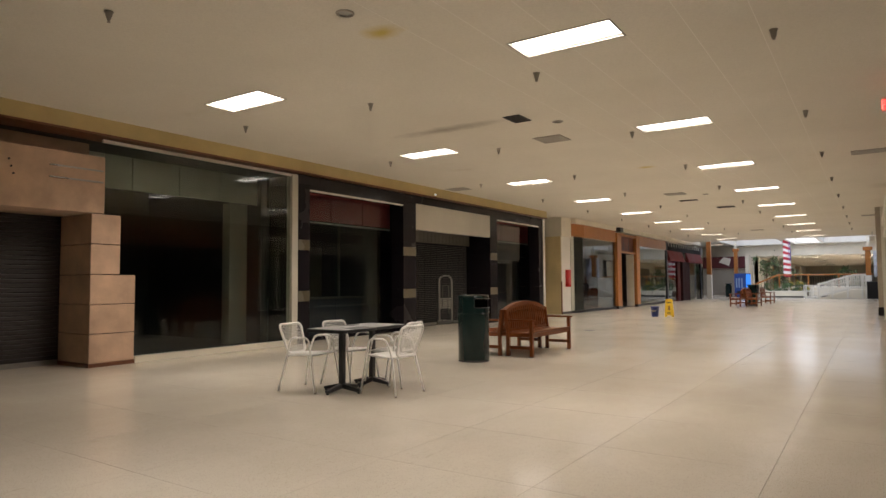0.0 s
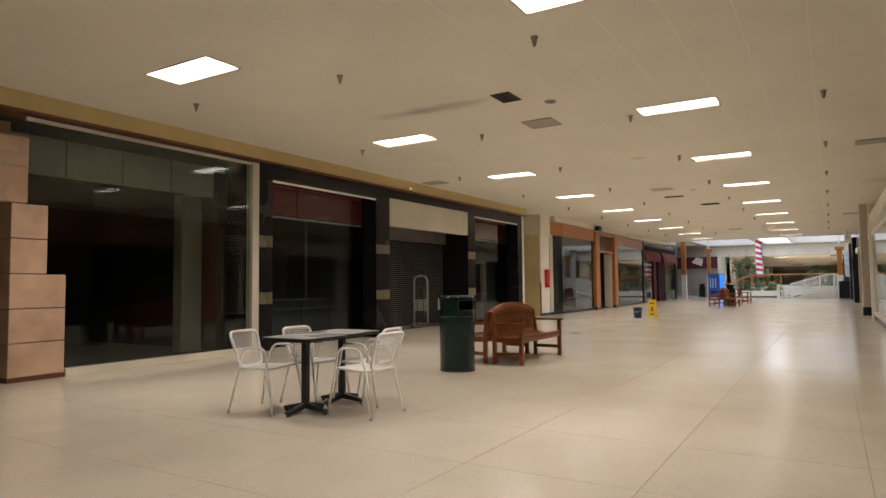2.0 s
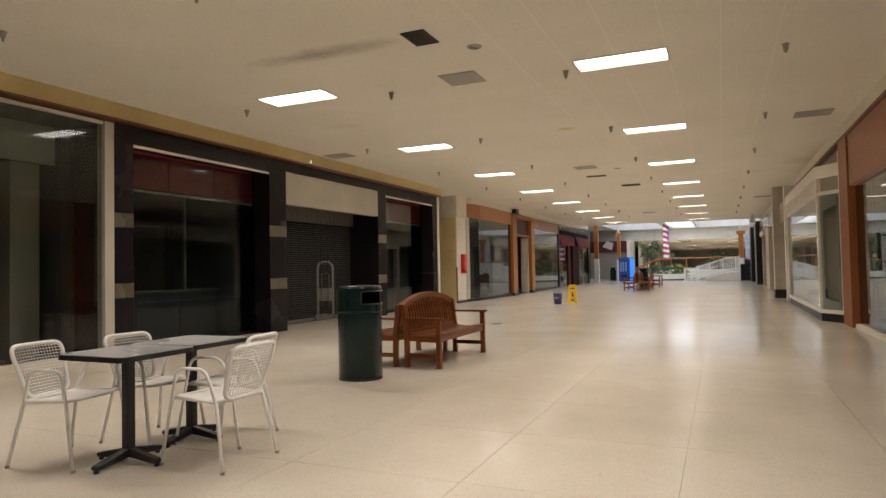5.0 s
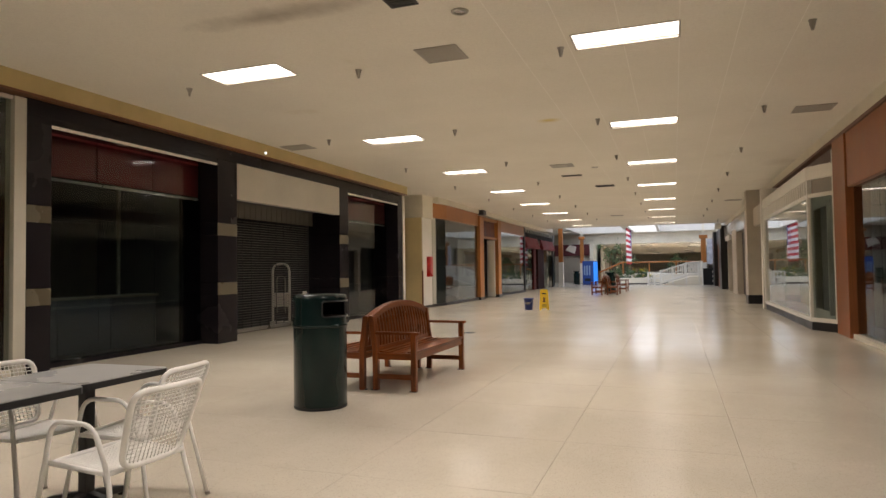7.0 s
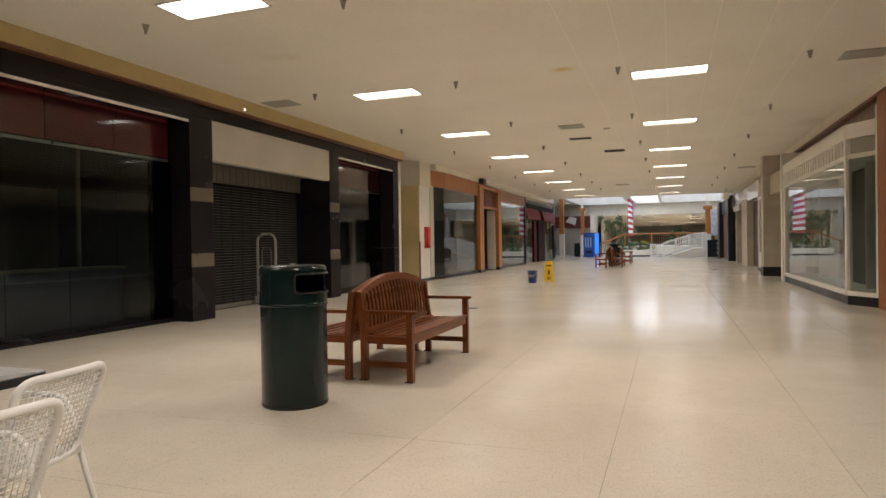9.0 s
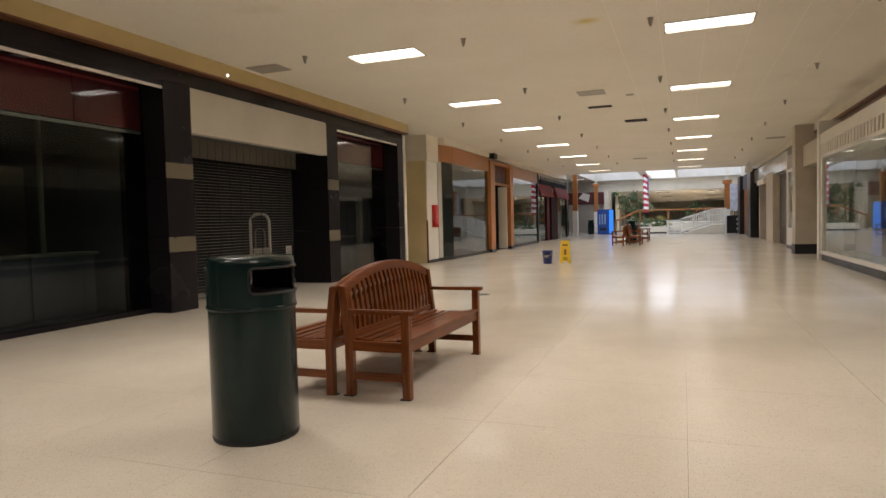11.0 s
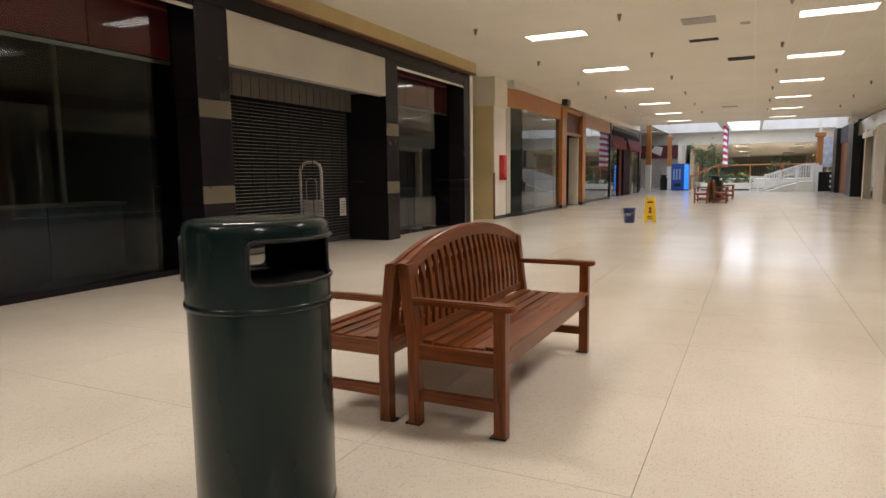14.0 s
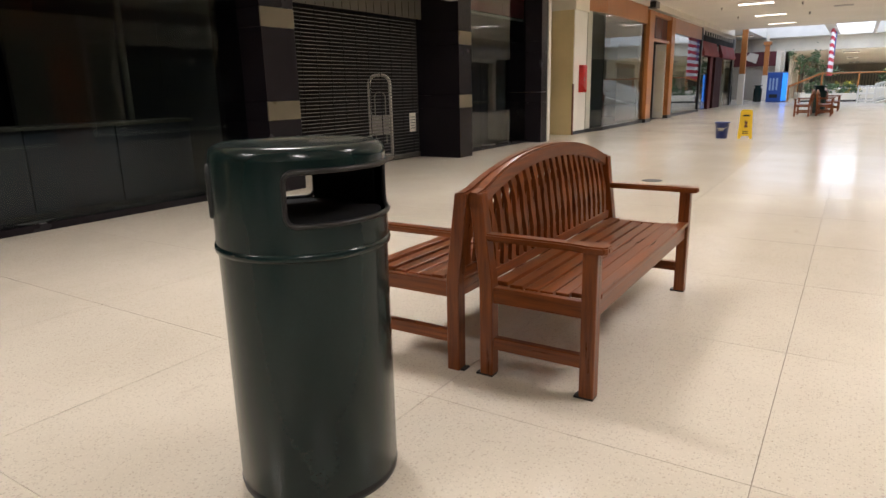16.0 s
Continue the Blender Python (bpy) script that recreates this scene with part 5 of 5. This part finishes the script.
part("deck", slab(((RA, 0.0), (RB, 0.0), (RB, 0.62), (RB - 0.75, 0.62)), 0, 1.5, m=pose(0, RY + 1.55, 0, 90, 0, 0)), CREAM, ramp)
for y in (RY, RY + 1.6):
    for x in (RA, RA + 0.85, RA + 1.75, RA + 2.6, RB):
        part("post", box(x - 0.05, x + 0.05, y - 0.05, y + 0.05, 0, ramp_z(x) + 1.08, 0.01), WHITE, ramp)
    for a, b in ((RA, RB - 0.75), (RB - 0.75, RB)):
        za, zb = ramp_z(a), ramp_z(b)
        ln, an = math.hypot(b - a, zb - za), -math.degrees(math.atan2(zb - za, b - a))
        for h, w in ((1.0, 0.05), (0.62, 0.03), (0.16, 0.07)):
            part("rail", box(0, ln, -0.03, 0.03, -w, w, 0.008, m=pose(a, y, za + h, 0, an, 0)), WHITE, ramp)
    for k in range(1, 22):
        x = RA + (RB - RA) * k / 22
        part("picket", box(x - 0.018, x + 0.018, y - 0.012, y + 0.012, ramp_z(x) + 0.1, ramp_z(x) + 0.96, 0.004), WHITE, ramp)

    for x in (RA - 0.85, RA - 0.42):
        part("post", box(x - 0.04, x + 0.04, y - 0.04, y + 0.04, 0, 0.95, 0.01), WHITE, ramp)
    for h in (0.9, 0.5, 0.12):
        part("rail", box(RA - 0.85, RA, y - 0.03, y + 0.03, h - 0.035, h + 0.035, 0.008), WHITE, ramp)

# hanging flag: stripes and a dark blue corner, seen nearly from its edge
flag = thing("hanging_flag", "large red and white striped flag hanging in the court", "flag")
STRIPE_R = paint("flag_red", (0.5, 0.03, 0.05), 0.8)
STRIPE_W = paint("flag_white", (0.8, 0.8, 0.8), 0.8)
FLAGBLUE = paint("flag_blue", (0.02, 0.04, 0.2), 0.8)


def cloth(u0, u1, v0, v1, off=0.0):
    bm, n = bmesh.new(), 16
    rows = []
    for i in range(n + 1):
        u = u0 + (u1 - u0) * i / n
        x, y = 0.10 * math.sin(5.2 * u) + off, u
        rows.append([bm.verts.new((x + dx, y, z)) for dx, z in ((-0.004, v0), (-0.004, v1), (0.004, v1), (0.004, v0))])
    for A, B in zip(rows, rows[1:]):
        for q in range(4):
            bm.faces.new((A[q], A[(q + 1) % 4], B[(q + 1) % 4], B[q]))
    bm.faces.new(rows[0])
    bm.faces.new(rows[-1][::-1])
    bmesh.ops.recalc_face_normals(bm, faces=bm.faces)
    return bm


for k in range(13):
    v = 2.95 * k / 13
    part("stripe", cloth(0, 4.6, v, v + 2.95 / 13), STRIPE_W if k % 2 else STRIPE_R, flag)
part("canton", cloth(2.6, 4.6, 1.36, 2.96, 0.0), FLAGBLUE, flag, "dark blue corner field")
part("pole", rod((0, -0.1, 2.99), (0, 4.7, 2.99), 0.03, seg=10), STEEL, flag)
flag.matrix_world = pose(-5.68, 58.2, 1.6, 0, 0, -1)


# planters and plants
def leaf_cloud(n, rx, ry, rz, size, seed):
    rnd = random.Random(seed)
    bm = bmesh.new()
    clumps = [(Vector((rnd.uniform(-rx, rx), rnd.uniform(-ry, ry), rnd.uniform(-rz, rz))), rnd.uniform(0.3, 0.6)) for _ in range(9)]
    for _ in range(n):
        c, s = rnd.choice(clumps)
        p = c + Vector((rnd.gauss(0, s * rx * 0.5), rnd.gauss(0, s * ry * 0.5), rnd.gauss(0, s * rz * 0.5)))
        m = Matrix.Translation(p) @ Euler((rnd.uniform(0, 6.3), rnd.uniform(0, 6.3), rnd.uniform(0, 6.3))).to_matrix().to_4x4()
        k = size * rnd.uniform(0.6, 1.3)
        vs = [bm.verts.new(m @ Vector(v)) for v in ((0, -k, 0), (k * 0.4, 0, k * 0.08), (0, k, 0), (-k * 0.4, 0, k * 0.08))]
        bm.faces.new(vs)
    return bm


def leaf_paint(name, col):
    m, nt, p = shader(name)
    g = nt.nodes.new("ShaderNodeNewGeometry")
    nt.links.new(mixed(nt, g.outputs["Random Per Island"], tuple(c * 0.5 for c in col), tuple(c * 1.5 for c in col)), p.inputs["Base Color"])
    p.inputs["Roughness"].default_value = 0.45
    return m


LEAF = leaf_paint("leaves", (0.09, 0.15, 0.06))
BLOOM = leaf_paint("yellow_blooms", (0.45, 0.36, 0.03))
TRUNK = paint("bark", (0.12, 0.08, 0.05), 0.8, bump=0.5)
for k, (x, y, h) in enumerate(((-7.3, 61.0, 3.2), (-6.2, 62.6, 2.4), (-1.6, 68.5, 2.5))):
    tree = thing("indoor_tree", "green leafy indoor tree in a court planter", "tree", "court trees")
    part("trunk", rod((0, 0, 0.45), (0.05, 0, h - 0.5), 0.06, 0.03, 10), TRUNK, tree)
    for q in range(5):
        a = 1.26 * q + k
        part("limb", rod((0.03, 0, h * 0.5), (0.5 * math.cos(a), 0.5 * math.sin(a), h * 0.5 + 0.8), 0.025, 0.01, 8), TRUNK, tree)
    crown = leaf_cloud(620, 0.75, 0.75, 0.75, 0.10, 10 + k)
    part("crown", crown, LEAF, tree, m=pose(0, 0, h - 0.7))
    part("pot", lathe([(0.001, 0.0), (0.3, 0.0), (0.38, 0.45), (0.41, 0.46), (0.41, 0.5), (0.36, 0.5), (0.33, 0.42), (0.001, 0.42)], 28), CREAM, tree, "pale round planter", smooth=True)
    tree.matrix_world = pose(x, y, 0)
planter = thing("planter_wall", "low pale planter wall in the court", "planter")
part("wall", box(-6.9, -3.9, 55.2, 55.5, 0.10, 0.5, 0.02), CREAM, planter)
part("base", box(-6.9, -3.9, 55.22, 55.48, 0.0, 0.10), BLACK, planter)
part("soil", box(-6.9, -3.9, 55.5, 56.9, 0.0, 0.42), TRUNK, planter)
for k, (x, bloom) in enumerate(((-6.4, False), (-5.6, False), (-4.75, True), (-4.2, True))):
    bush = thing("potted_bush", "green bush with yellow blooms in the planter" if bloom else "green bush in the court planter", "bush", "planter bushes")
    part("leaves", leaf_cloud(600, 0.4, 0.4, 0.35, 0.07, 40 + k), LEAF, bush)
    if bloom:
        tagged(part("blooms", leaf_cloud(160, 0.42, 0.42, 0.38, 0.06, 60 + k), BLOOM, bush, "yellow blooms"), kind="stuff")
    bush.matrix_world = pose(x, 56.1, 0.75)

# ---- terrazzo slabs ----
floor = bpy.data.objects["floor"]


def slab_mesh(w, d):
    bm = bmesh.new()
    g = 0.0010
    lo = [bm.verts.new(p) for p in ((g, g, -0.012), (w - g, g, -0.012), (w - g, d - g, -0.012), (g, d - g, -0.012))]
    hi = [bm.verts.new(p) for p in ((g + 0.0005, g + 0.0005, 0), (w - g - 0.0005, g + 0.0005, 0), (w - g - 0.0005, d - g - 0.0005, 0), (g + 0.0005, d - g - 0.0005, 0))]
    bm.faces.new(hi)
    for k in range(4):
        bm.faces.new((lo[k], lo[(k + 1) % 4], hi[(k + 1) % 4], hi[k]))
    return bm


W, D = 1.20, 1.18
shared = mesh_of(slab_mesh(W, D), "slab", FLOOR)
rest = bmesh.new()


def add_rest(x, y, w, d):
    bm = slab_mesh(w, d)
    me = bpy.data.meshes.new("tmp")
    bmesh.ops.translate(bm, verts=bm.verts, vec=(x, y, 0))
    bm.to_mesh(me)
    bm.free()
    rest.from_mesh(me)
    bpy.data.meshes.remove(me)


for i in range(9):
    for j in range(-17, 36):
        x, y = -10.03 + W * i, 10.22 + D * j
        if -8 <= j < 17:
            ob = new("slab", shared)
            ob.parent = floor
            ob.matrix_basis = pose(x, y, 0)
        else:
            add_rest(x, y, W, D)
for j in range(-17, 36):
    y = 10.22 + D * j
    add_rest(-10.03 - W, y, W, D)
    add_rest(0.77, y, 2.3, D)
for x in range(-23, 10, 3):
    for y in range(0, 25):
        add_rest(x, 10.22 + D * 36 + 3 * y, 3, 3)
tagged(part("slabs_far", rest, FLOOR, floor, "joined terrazzo slabs"), kind="stuff")
